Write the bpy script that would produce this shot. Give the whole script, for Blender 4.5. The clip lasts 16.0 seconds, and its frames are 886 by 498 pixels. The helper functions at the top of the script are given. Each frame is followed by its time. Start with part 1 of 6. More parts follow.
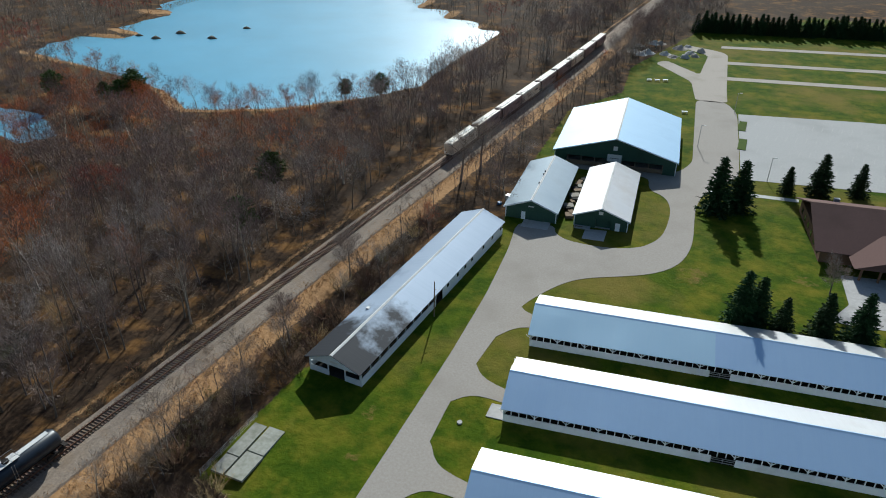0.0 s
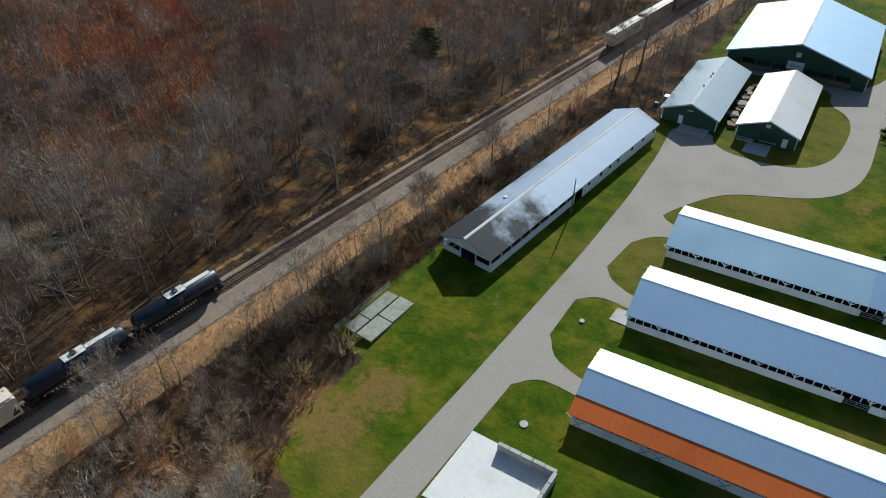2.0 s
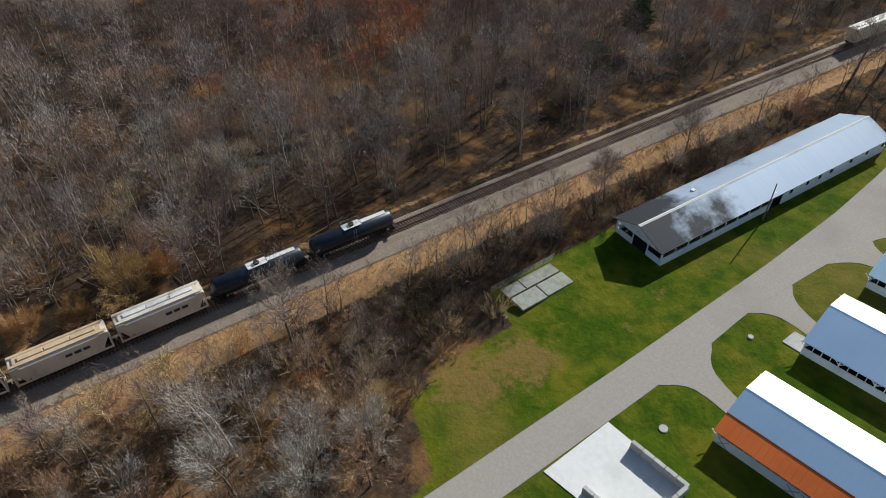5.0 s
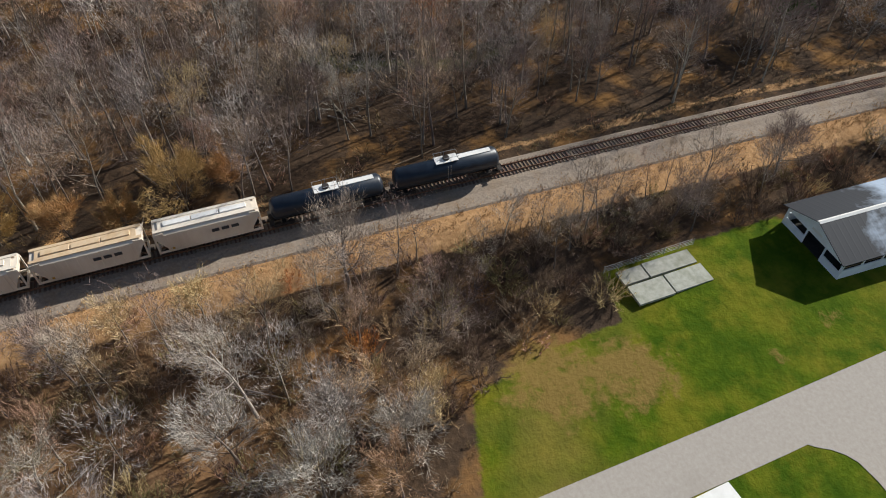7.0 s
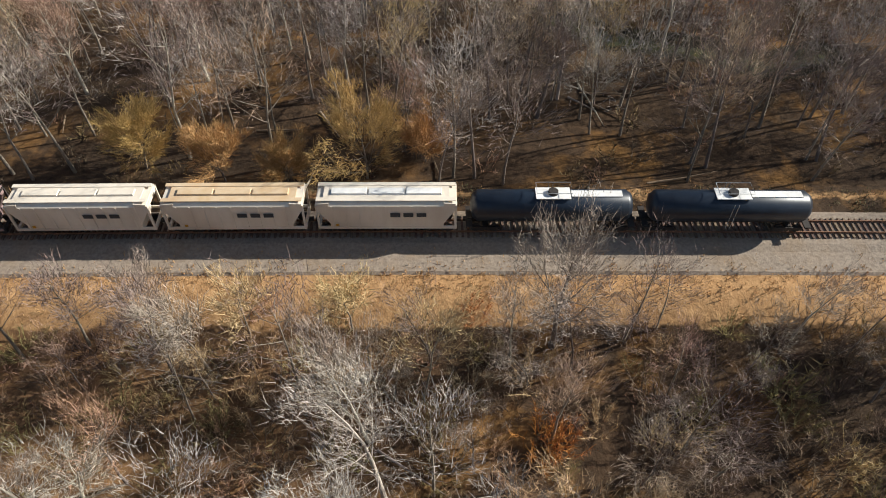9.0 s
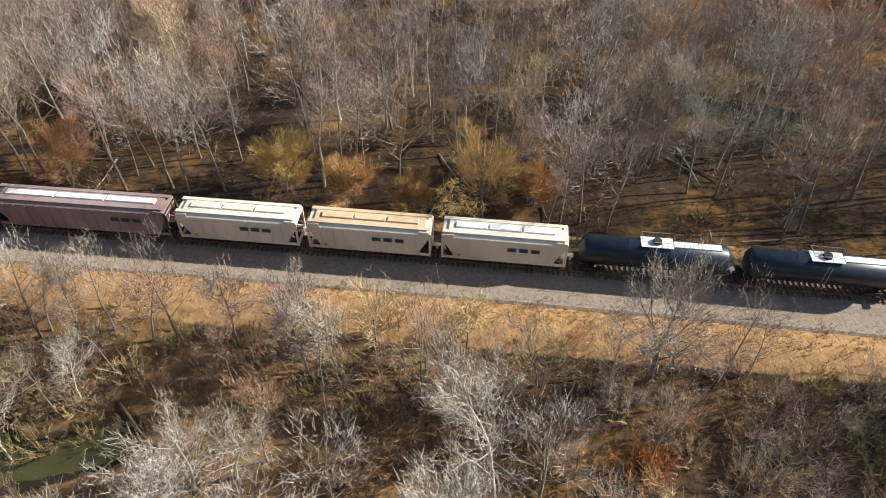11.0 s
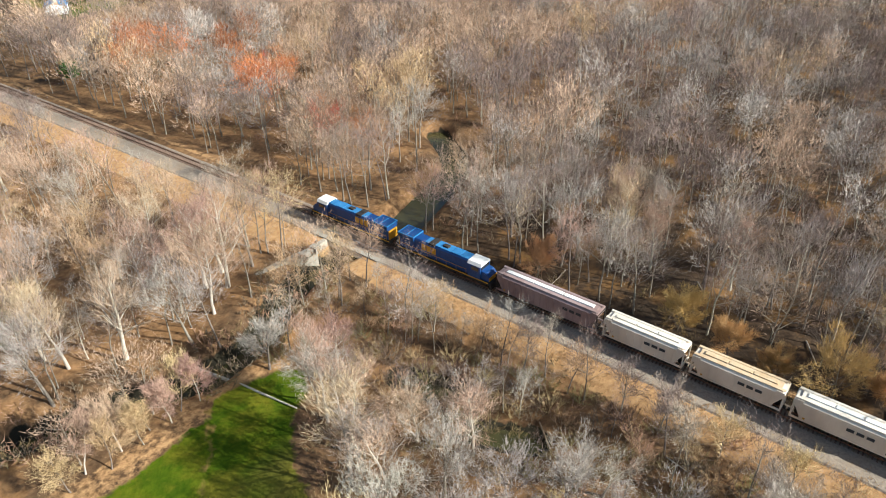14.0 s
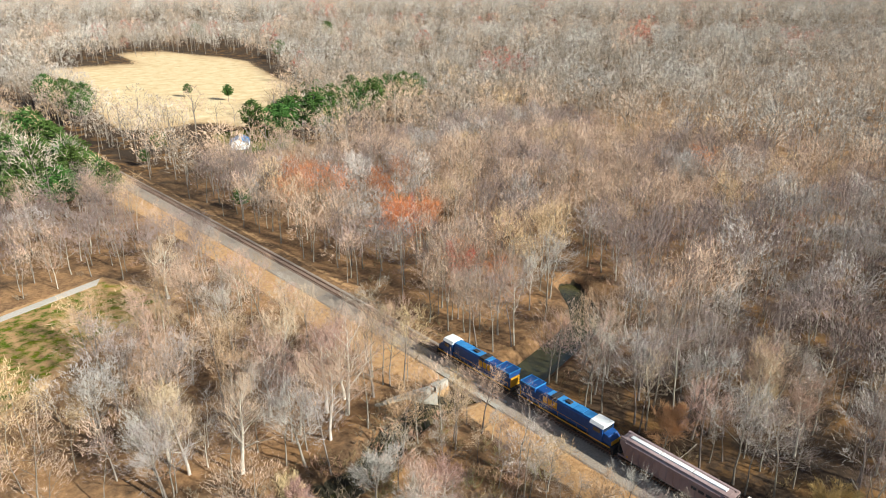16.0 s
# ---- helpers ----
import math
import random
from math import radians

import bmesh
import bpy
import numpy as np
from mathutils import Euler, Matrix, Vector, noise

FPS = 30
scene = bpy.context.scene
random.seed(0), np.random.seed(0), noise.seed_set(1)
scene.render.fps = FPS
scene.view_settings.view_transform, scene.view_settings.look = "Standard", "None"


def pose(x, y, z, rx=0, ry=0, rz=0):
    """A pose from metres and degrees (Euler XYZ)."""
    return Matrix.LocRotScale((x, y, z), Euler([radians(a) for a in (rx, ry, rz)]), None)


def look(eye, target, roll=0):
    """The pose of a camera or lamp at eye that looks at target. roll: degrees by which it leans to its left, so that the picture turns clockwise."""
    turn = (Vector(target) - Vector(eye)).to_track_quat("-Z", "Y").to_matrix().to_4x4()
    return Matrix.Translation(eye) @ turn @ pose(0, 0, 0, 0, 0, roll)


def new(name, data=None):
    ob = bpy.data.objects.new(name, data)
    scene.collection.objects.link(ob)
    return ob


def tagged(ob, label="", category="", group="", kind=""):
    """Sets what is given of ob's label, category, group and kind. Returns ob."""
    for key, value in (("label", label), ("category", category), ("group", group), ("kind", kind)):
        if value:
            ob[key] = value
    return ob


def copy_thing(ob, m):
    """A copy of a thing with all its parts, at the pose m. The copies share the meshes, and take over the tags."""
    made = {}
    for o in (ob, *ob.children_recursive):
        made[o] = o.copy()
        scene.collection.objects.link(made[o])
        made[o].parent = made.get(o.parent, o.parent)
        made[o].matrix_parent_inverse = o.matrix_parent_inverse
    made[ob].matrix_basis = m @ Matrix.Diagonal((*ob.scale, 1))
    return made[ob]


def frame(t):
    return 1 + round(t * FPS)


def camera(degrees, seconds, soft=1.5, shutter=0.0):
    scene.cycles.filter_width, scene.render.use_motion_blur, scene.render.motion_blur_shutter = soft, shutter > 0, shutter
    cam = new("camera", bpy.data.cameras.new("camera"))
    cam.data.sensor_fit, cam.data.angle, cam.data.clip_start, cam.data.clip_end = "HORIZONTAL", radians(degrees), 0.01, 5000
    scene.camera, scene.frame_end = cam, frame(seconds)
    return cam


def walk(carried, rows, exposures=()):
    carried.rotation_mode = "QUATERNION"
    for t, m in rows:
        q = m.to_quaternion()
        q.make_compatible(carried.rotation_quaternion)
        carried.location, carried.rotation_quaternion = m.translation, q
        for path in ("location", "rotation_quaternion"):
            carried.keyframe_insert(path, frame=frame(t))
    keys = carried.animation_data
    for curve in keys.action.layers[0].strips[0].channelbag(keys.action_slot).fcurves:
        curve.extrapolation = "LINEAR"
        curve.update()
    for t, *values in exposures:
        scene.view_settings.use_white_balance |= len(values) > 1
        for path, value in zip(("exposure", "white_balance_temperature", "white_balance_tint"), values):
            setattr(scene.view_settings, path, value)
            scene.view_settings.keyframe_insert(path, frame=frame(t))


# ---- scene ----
cam = camera(65.4, 16.0, 1.0)
ROWS = [
    (0, 80.23, -1.49, 77.2, 23.88, -29.53, 0.32),
    (0.5, 80.06, -1.63, 77.25, 25.4, -31.83, 0.34),
    (1, 79.86, -1.74, 77.34, 29.42, -34.18, 0.28),
    (1.5, 79.74, -1.83, 77.46, 33.75, -36.51, 0.14),
    (2, 79.71, -1.83, 77.58, 37.26, -38.84, 0),
    (2.5, 79.71, -1.75, 77.75, 40.31, -39.5, -0.19),
    (3, 79.69, -1.8, 77.91, 43.35, -39.63, -0.28),
    (3.5, 79.64, -1.92, 78.05, 46.35, -39.72, -0.46),
    (4, 79.61, -2.09, 78.13, 49.33, -39.74, -0.57),
    (4.5, 79.63, -2.07, 78.12, 52.38, -40.4, -0.79),
    (4.7, 79.59, -1.94, 78.06, 53.68, -40.97, -0.97),
    (5.2, 79.07, -0.56, 77.41, 56.63, -42.2, -0.77),
    (5.7, 77.18, 1.82, 75.69, 60.02, -43.86, -0.7),
    (6.2, 73.38, 4.91, 72.5, 63.6, -45.68, -0.62),
    (6.8, 67.51, 8.59, 67.59, 67.47, -47.29, -0.54),
    (7, 64.93, 9.74, 65.47, 68.73, -47.59, -0.24),
    (7.5, 58.8, 11.37, 60.58, 72.67, -48.17, 0.21),
    (8, 53.09, 11.38, 56.26, 77.5, -48.47, 0.42),
    (8.5, 47.8, 10.09, 52.33, 82.59, -48.57, 0.41),
    (9, 43.26, 7.73, 48.93, 87.76, -48.43, 0.51),
    (9.2, 41.49, 6.57, 47.53, 89.8, -48.33, 0.67),
    (9.6, 39.79, 4.18, 45.72, 92.45, -48.14, 0.72),
    (10.2, 39.86, 2.79, 45.54, 93.18, -47.2, 0.81),
    (10.8, 46.57, 1.96, 50.73, 93.55, -45.12, 0.95),
    (11.3, 54.27, 0.57, 55.85, 95.7, -43.21, 1.08),
    (11.5, 57.82, -0.57, 58, 98.16, -42.75, 0.93),
    (12, 68.28, -2.39, 64.07, 107.41, -41.49, 0.24),
    (12.5, 80.79, 0.88, 71.56, 116.43, -39.98, -1.03),
    (13, 80.36, 0.6, 71.81, 121.15, -40.03, -0.84),
    (13.5, 79.92, 0.61, 72.29, 124.46, -36.8, -0.72),
    (14, 79.59, 0.72, 72.75, 127.36, -33.19, -0.66),
    (14.5, 79.54, 0.75, 73.1, 130.16, -29.26, -0.42),
    (15, 79.77, 0.71, 73.25, 133.21, -25.27, -0.17),
    (15.5, 79.97, 0.73, 73.3, 136.56, -21.32, 0.07),
    (16, 80.14, 0.77, 73.3, 138.98, -21.21, 0.23),
]

EXPOSURES = [(0.0, 0.05, 5750, 2), (4.7, 0.08, 5950, 5), (8.0, 0.53, 6350, 8), (9.2, 0.65, 6400, 6), (12.5, 1.09, 6200, 3), (16.0, 0.99, 6120, 2)]
walk(cam, [(t, pose(x, y, z, 90 + pitch, 0, yaw) @ pose(0, 0, 0, 0, 0, roll)) for t, x, y, z, yaw, pitch, roll in ROWS], EXPOSURES)

# ---- sky and sun: a low sun in the north-west of the plan, clear spring day ----
SUN_ELEV = 29.0
SHADE = Vector((0.26, -0.965, 0)).normalized()      # the way shadows fall
world = bpy.data.worlds.new("sky")
scene.world = world
world.use_nodes = True
wn = world.node_tree.nodes
sky = wn.new("ShaderNodeTexSky")
sky.sky_type, sky.sun_disc = "NISHITA", False
sky.sun_elevation = radians(SUN_ELEV)
sky.sun_rotation = math.atan2(-SHADE.x, -SHADE.y)
wn["Background"].inputs["Strength"].default_value = 0.067
world.node_tree.links.new(sky.outputs[0], wn["Background"].inputs["Color"])
sun = new("sun", bpy.data.lights.new("sun", "SUN"))
sun.data.energy, sun.data.angle, sun.data.color = 5.0, radians(0.55), (1.0, 0.95, 0.87)
ce = math.cos(radians(SUN_ELEV))
sun.matrix_world = look((0, 0, 200), (SHADE.x * ce, SHADE.y * ce, 200 - math.sin(radians(SUN_ELEV))))

# ---- materials ----


def ramp(nt, fac, stops):
    n = nt.nodes.new("ShaderNodeValToRGB")
    e = n.color_ramp.elements
    while len(e) < len(stops):
        e.new(0.5)
    for k, (p, c) in zip(e, stops):
        k.position, k.color = p, (*c, 1)
    nt.links.new(fac, n.inputs[0])
    return n.outputs[0]


def noise_of(nt, scale, detail=4, rough=0.6, vec=None, stretch=None):
    n = nt.nodes.new("ShaderNodeTexNoise")
    n.inputs["Scale"].default_value, n.inputs["Detail"].default_value, n.inputs["Roughness"].default_value = scale, detail, rough
    if vec is None:
        vec = nt.nodes.new("ShaderNodeTexCoord").outputs["Object"]
    if stretch:
        mp = nt.nodes.new("ShaderNodeMapping")
        mp.inputs["Scale"].default_value = stretch
        nt.links.new(vec, mp.inputs[0])
        vec = mp.outputs[0]
    nt.links.new(vec, n.inputs["Vector"])
    return n.outputs["Fac"]


def mixc(nt, fac, a, b, mode="MIX"):
    n = nt.nodes.new("ShaderNodeMix")
    n.data_type, n.blend_type = "RGBA", mode
    for sock, v in ((n.inputs[0], fac), (n.inputs[6], a), (n.inputs[7], b)):
        if hasattr(v, "links"):
            nt.links.new(v, sock)
        elif isinstance(v, tuple):
            sock.default_value = (*v, 1)
        else:
            sock.default_value = v
    return n.outputs[2]


def math_of(nt, op, a, b=0.0, clamp=False):
    n = nt.nodes.new("ShaderNodeMath")
    n.operation, n.use_clamp = op, clamp
    for sock, v in zip(n.inputs, (a, b)):
        if hasattr(v, "links"):
            nt.links.new(v, sock)
        else:
            sock.default_value = v
    return n.outputs[0]


def base_mat(name, rough=0.8, metal=0.0, spec=None):
    m = bpy.data.materials.new(name)
    m.use_nodes = True
    b = m.node_tree.nodes["Principled BSDF"]
    b.inputs["Roughness"].default_value, b.inputs["Metallic"].default_value = rough, metal
    if spec is not None:
        b.inputs["Specular IOR Level"].default_value = spec
    return m, m.node_tree, b


def bumped(nt, b, height, strength=0.4, dist=0.05):
    n = nt.nodes.new("ShaderNodeBump")
    n.inputs["Strength"].default_value, n.inputs["Distance"].default_value = strength, dist
    nt.links.new(height, n.inputs["Height"])
    nt.links.new(n.outputs[0], b.inputs["Normal"])


def mat(name, c1, c2, rough=0.8, metal=0.0, scale=1.0, big=0.08, bump=0.3, dist=0.03, stretch=None, vary=0.0, c3=None, spec=0.15):
    """Two-scale mottled surface: grain at scale, stains at big."""
    m, nt, b = base_mat(name, rough, metal, spec)
    fine = noise_of(nt, scale, 5, 0.65, stretch=stretch)
    broad = noise_of(nt, big, 3, 0.6)
    col = mixc(nt, ramp(nt, fine, [(0.3, (0, 0, 0)), (0.7, (1, 1, 1))]), c1, c2)
    c3 = c3 or tuple(0.6 * v for v in c1)
    col = mixc(nt, ramp(nt, broad, [(0.5, (0, 0, 0)), (0.75, (0.7, 0.7, 0.7))]), col, c3)
    if vary:
        info = nt.nodes.new("ShaderNodeObjectInfo")
        hsv = nt.nodes.new("ShaderNodeHueSaturation")
        nt.links.new(col, hsv.inputs["Color"])
        nt.links.new(math_of(nt, "ADD", math_of(nt, "MULTIPLY", info.outputs["Random"], vary), 1 - vary / 2), hsv.inputs["Value"])
        nt.links.new(math_of(nt, "ADD", math_of(nt, "MULTIPLY", info.outputs["Random"], 0.05), 0.475), hsv.inputs["Hue"])
        col = hsv.outputs[0]
    if name.startswith("twigs"):            # each tree of a joined wood has its own tone
        tone = nt.nodes.new("ShaderNodeAttribute")
        tone.attribute_name = "tone"
        hsv = nt.nodes.new("ShaderNodeHueSaturation")
        nt.links.new(col, hsv.inputs["Color"])
        nt.links.new(math_of(nt, "ADD", tone.outputs["Fac"], 1.0), hsv.inputs["Value"])
        col = hsv.outputs[0]
    nt.links.new(col, b.inputs["Base Color"])
    if bump:
        bumped(nt, b, fine, bump, dist)
    return m


def metal_roof(name, c1, c2, stain, amount=0.6, seam=0.9, rough=0.35, metal=0.35, soot=0.0):
    """Sheet roofing: ribs across the run (object x), streaks down the slope, stained patches."""
    m, nt, b = base_mat(name, rough, metal, 0.12 if soot else None)
    tc = nt.nodes.new("ShaderNodeTexCoord").outputs["Object"]
    w = nt.nodes.new("ShaderNodeTexWave")
    w.wave_profile, w.bands_direction = "SIN", "X"
    w.inputs["Scale"].default_value = 0.314 / seam
    nt.links.new(tc, w.inputs["Vector"])
    streak = noise_of(nt, 0.8, 5, 0.7, tc, (1.6, 0.12, 0.12))
    broad = noise_of(nt, 0.11, 5, 0.65, tc)
    if soot:                                # soot thickest at the gable end near the origin
        sep = nt.nodes.new("ShaderNodeSeparateXYZ")
        nt.links.new(tc, sep.inputs[0])
        broad = math_of(nt, "ADD", broad, math_of(nt, "SUBTRACT", soot, math_of(nt, "MULTIPLY", sep.outputs[0], soot / 15.0)), False)
        broad = math_of(nt, "MAXIMUM", broad, 0.0)
    col = mixc(nt, streak, c1, c2)
    col = mixc(nt, ramp(nt, broad, [(0.47, (0, 0, 0)), (0.68, (amount,) * 3)]), col, stain)
    nt.links.new(col, b.inputs["Base Color"])
    nt.links.new(ramp(nt, broad, [(0.4, (rough,) * 3), (0.7, (0.6 if soot else rough + 0.08,) * 3)]), b.inputs["Roughness"])
    bumped(nt, b, ramp(nt, w.outputs["Fac"], [(0.8, (0, 0, 0)), (1.0, (1, 1, 1))]), 0.22, 0.02)
    return m


M_BARK = mat("bark", (0.16, 0.125, 0.10), (0.25, 0.21, 0.175), 0.9, scale=3, stretch=(3, 3, 0.6), vary=0.5, bump=0.5)
M_SILVER = mat("silver_bark", (0.34, 0.29, 0.235), (0.47, 0.41, 0.34), 0.9, scale=1.2, stretch=(2, 2, 0.7), vary=0.2, c3=(0.24, 0.2, 0.16))
M_PALE = mat("pale_bark", (0.42, 0.365, 0.30), (0.56, 0.50, 0.42), 0.85, scale=1.2, stretch=(2, 2, 0.7), vary=0.25, c3=(0.25, 0.205, 0.16))
M_TWIG = mat("twigs", (0.26, 0.20, 0.165), (0.38, 0.30, 0.25), 0.9, scale=0.5, vary=0.55, bump=0)
M_TWIG_GREY = mat("twigs_grey", (0.34, 0.30, 0.265), (0.48, 0.42, 0.37), 0.9, scale=0.5, vary=0.3, bump=0)
M_TWIG_RED = mat("twigs_red", (0.42, 0.10, 0.05), (0.52, 0.165, 0.085), 0.9, scale=0.5, vary=0.3, bump=0)
M_TWIG_TAN = mat("twigs_tan", (0.42, 0.28, 0.16), (0.54, 0.37, 0.22), 0.9, scale=0.5, vary=0.3, bump=0)
M_TWIG_ORANGE = mat("twigs_orange", (0.40, 0.17, 0.04), (0.48, 0.25, 0.07), 0.9, scale=0.5, vary=0.2, bump=0)
M_TWIG_PINK = mat("twigs_pink", (0.40, 0.265, 0.19), (0.50, 0.35, 0.255), 0.9, scale=0.5, vary=0.3, bump=0)
M_BUSH = mat("tan_bush_twigs", (0.46, 0.27, 0.10), (0.56, 0.36, 0.16), 0.9, scale=0.5, vary=0.2, bump=0)
M_BRUSH = mat("brush", (0.14, 0.095, 0.07), (0.23, 0.165, 0.115), 0.9, scale=0.6, vary=0.7, bump=0)
M_BRUSH_OLIVE = mat("brush_olive", (0.20, 0.16, 0.07), (0.29, 0.22, 0.11), 0.9, scale=0.6, vary=0.4, bump=0)
M_NEEDLE = mat("needles", (0.018, 0.04, 0.014), (0.045, 0.085, 0.025), 0.8, scale=1.5, vary=0.3, bump=0)
M_OLDCONC = mat("old_concrete", (0.30, 0.27, 0.225), (0.42, 0.385, 0.33), 0.9, scale=1.2, big=0.3, c3=(0.16, 0.135, 0.10))
M_PINE = mat("pine_needles", (0.04, 0.085, 0.018), (0.09, 0.145, 0.032), 0.8, scale=1.0, vary=0.3, bump=0)
M_REED = mat("reeds", (0.40, 0.24, 0.11), (0.52, 0.33, 0.17), 0.9, scale=0.5, bump=0)
M_WEED = mat("grey_weeds", (0.16, 0.145, 0.08), (0.24, 0.21, 0.12), 0.9, scale=0.6, bump=0)
M_ASPHALT = mat("worn_asphalt", (0.34, 0.30, 0.26), (0.41, 0.37, 0.325), 0.9, scale=2.5, big=0.06, c3=(0.285, 0.25, 0.21), bump=0.2, dist=0.01)
M_PARKING = mat("bleached_asphalt", (0.40, 0.39, 0.375), (0.48, 0.47, 0.45), 0.9, scale=2.0, big=0.05, c3=(0.34, 0.33, 0.315), bump=0.2, dist=0.01)
M_SLAB = mat("mossy_concrete", (0.27, 0.27, 0.225), (0.40, 0.39, 0.34), 0.9, scale=1.6, big=0.35, c3=(0.16, 0.165, 0.10), vary=0.3)
M_CONC = mat("concrete", (0.46, 0.44, 0.41), (0.56, 0.54, 0.51), 0.85, scale=1.5, big=0.25, c3=(0.30, 0.28, 0.25), vary=0.15)
M_GRAVEL = mat("gravel_lane", (0.38, 0.33, 0.28), (0.5, 0.44, 0.38), 0.95, scale=2.0, c3=(0.30, 0.27, 0.2))
M_WHITE = mat("white_boards", (0.80, 0.83, 0.86), (0.87, 0.89, 0.91), 0.6, scale=1.5, big=0.3, c3=(0.68, 0.68, 0.67), bump=0.1)
M_GREEN = mat("green_siding", (0.035, 0.075, 0.055), (0.05, 0.10, 0.07), 0.55, scale=2, stretch=(4, 4, 0.3), bump=0.3)
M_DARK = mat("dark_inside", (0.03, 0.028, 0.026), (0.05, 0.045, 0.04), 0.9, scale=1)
# barn near slopes: blue of the reflected sky is put into both tin colours
M_TIN_SKY = metal_roof("sky_tinted_tin_roof", (0.52, 0.71, 0.95), (0.59, 0.77, 0.97), (0.47, 0.64, 0.87), 0.35, rough=0.3, metal=0.4)
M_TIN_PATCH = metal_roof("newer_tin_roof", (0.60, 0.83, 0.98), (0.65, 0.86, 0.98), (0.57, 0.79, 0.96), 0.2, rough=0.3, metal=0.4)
M_TIN_OLD = metal_roof("weathered_tin_roof", (0.33, 0.40, 0.50), (0.44, 0.51, 0.61), (0.03, 0.03, 0.033), 0.97, rough=0.48, metal=0.2, soot=0.36)
M_TIN_DULL = metal_roof("dull_tin_roof", (0.27, 0.34, 0.40), (0.34, 0.41, 0.47), (0.22, 0.27, 0.31), 0.5, rough=0.4, metal=0.3)
M_TIN_HALL = metal_roof("pale_blue_roof", (0.34, 0.54, 0.74), (0.40, 0.60, 0.79), (0.31, 0.49, 0.68), 0.4, rough=0.5, metal=0.15)
M_GRASS = mat("island_grass", (0.036, 0.072, 0.004), (0.082, 0.12, 0.008), 0.95, scale=2)
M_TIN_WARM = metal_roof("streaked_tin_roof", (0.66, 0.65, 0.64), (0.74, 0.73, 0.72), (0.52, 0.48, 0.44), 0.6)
M_RUST = metal_roof("rusty_roof", (0.95, 0.21, 0.022), (0.85, 0.165, 0.018), (0.60, 0.11, 0.014), 0.5, rough=0.7, metal=0.0)
M_SHINGLE = mat("brown_shingles", (0.13, 0.075, 0.065), (0.17, 0.10, 0.085), 0.9, scale=4, c3=(0.10, 0.06, 0.05))
M_BRICK = mat("brown_brick", (0.20, 0.11, 0.07), (0.28, 0.16, 0.10), 0.9, scale=5)
M_WOOD = mat("weathered_wood", (0.20, 0.14, 0.09), (0.30, 0.22, 0.15), 0.9, scale=3, stretch=(1, 4, 4))
M_BLUE = mat("blue_paint", (0.008, 0.045, 0.17), (0.012, 0.065, 0.23), 0.4, scale=1.5, c3=(0.012, 0.04, 0.11), spec=0.3)
M_BLUEROOF = mat("faded_blue_roof", (0.03, 0.15, 0.36), (0.06, 0.23, 0.46), 0.45, scale=1.2, c3=(0.02, 0.09, 0.22))
M_YELLOW = mat("yellow_paint", (0.55, 0.27, 0.02), (0.62, 0.32, 0.03), 0.45, scale=2)
M_CABROOF = mat("white_cab_roof", (0.72, 0.70, 0.66), (0.82, 0.80, 0.77), 0.5, scale=1.5)
M_CREAM = mat("cream_car_paint", (0.70, 0.61, 0.50), (0.78, 0.70, 0.59), 0.55, scale=1.2, stretch=(1, 1, 0.3), c3=(0.45, 0.36, 0.27))
M_TANTOP = mat("rust_stained_car_top", (0.55, 0.38, 0.22), (0.64, 0.5, 0.34), 0.7, scale=0.8, c3=(0.36, 0.20, 0.11))
M_MAUVE = mat("weathered_mauve_car", (0.27, 0.19, 0.18), (0.36, 0.27, 0.26), 0.7, scale=0.9, stretch=(1, 1, 0.3), c3=(0.2, 0.12, 0.1))
M_TANK = mat("black_tank_paint", (0.008, 0.014, 0.026), (0.018, 0.028, 0.045), 0.38, scale=1, c3=(0.025, 0.025, 0.028), spec=0.4)
M_UNDER = mat("under_gear", (0.03, 0.027, 0.025), (0.06, 0.05, 0.045), 0.7, scale=3)
M_RAIL = mat("rail_steel", (0.22, 0.12, 0.075), (0.30, 0.17, 0.11), 0.5, 0.4, scale=3)
M_TIE = mat("sleeper_wood", (0.14, 0.10, 0.075), (0.235, 0.165, 0.12), 0.9, scale=3, vary=0.5)
M_BALLAST = mat("ballast", (0.21, 0.165, 0.128), (0.35, 0.285, 0.225), 0.95, scale=3.0, big=0.22, c3=(0.26, 0.18, 0.11), bump=0.8, dist=0.08)
M_GLASS = mat("dark_glass", (0.02, 0.025, 0.03), (0.03, 0.035, 0.04), 0.08, scale=1, bump=0, spec=0.6)
M_BARS = mat("dark_lettering", (0.05, 0.05, 0.055), (0.07, 0.07, 0.07), 0.6, scale=2)
M_STEEL = mat("galvanised_steel", (0.40, 0.41, 0.42), (0.5, 0.51, 0.52), 0.45, 0.6, scale=3)
M_LINE = mat("faded_line_paint", (0.45, 0.44, 0.41), (0.55, 0.54, 0.50), 0.8, scale=3)


def water_mat(name, water_tint, rough):
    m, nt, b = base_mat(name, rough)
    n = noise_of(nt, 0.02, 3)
    nt.links.new(mixc(nt, n, water_tint, tuple(1.6 * v for v in water_tint)), b.inputs["Base Color"])
    b.inputs["Specular IOR Level"].default_value = 0.5
    bumped(nt, b, noise_of(nt, 0.9, 4, 0.6, stretch=(1, 0.5, 1)), 0.35, 0.2)
    return m


# lake and pond: pale blue sky reflection is put into the base colour
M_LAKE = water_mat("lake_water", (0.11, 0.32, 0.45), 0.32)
M_STREAM = water_mat("stream_water", (0.045, 0.042, 0.016), 0.14)


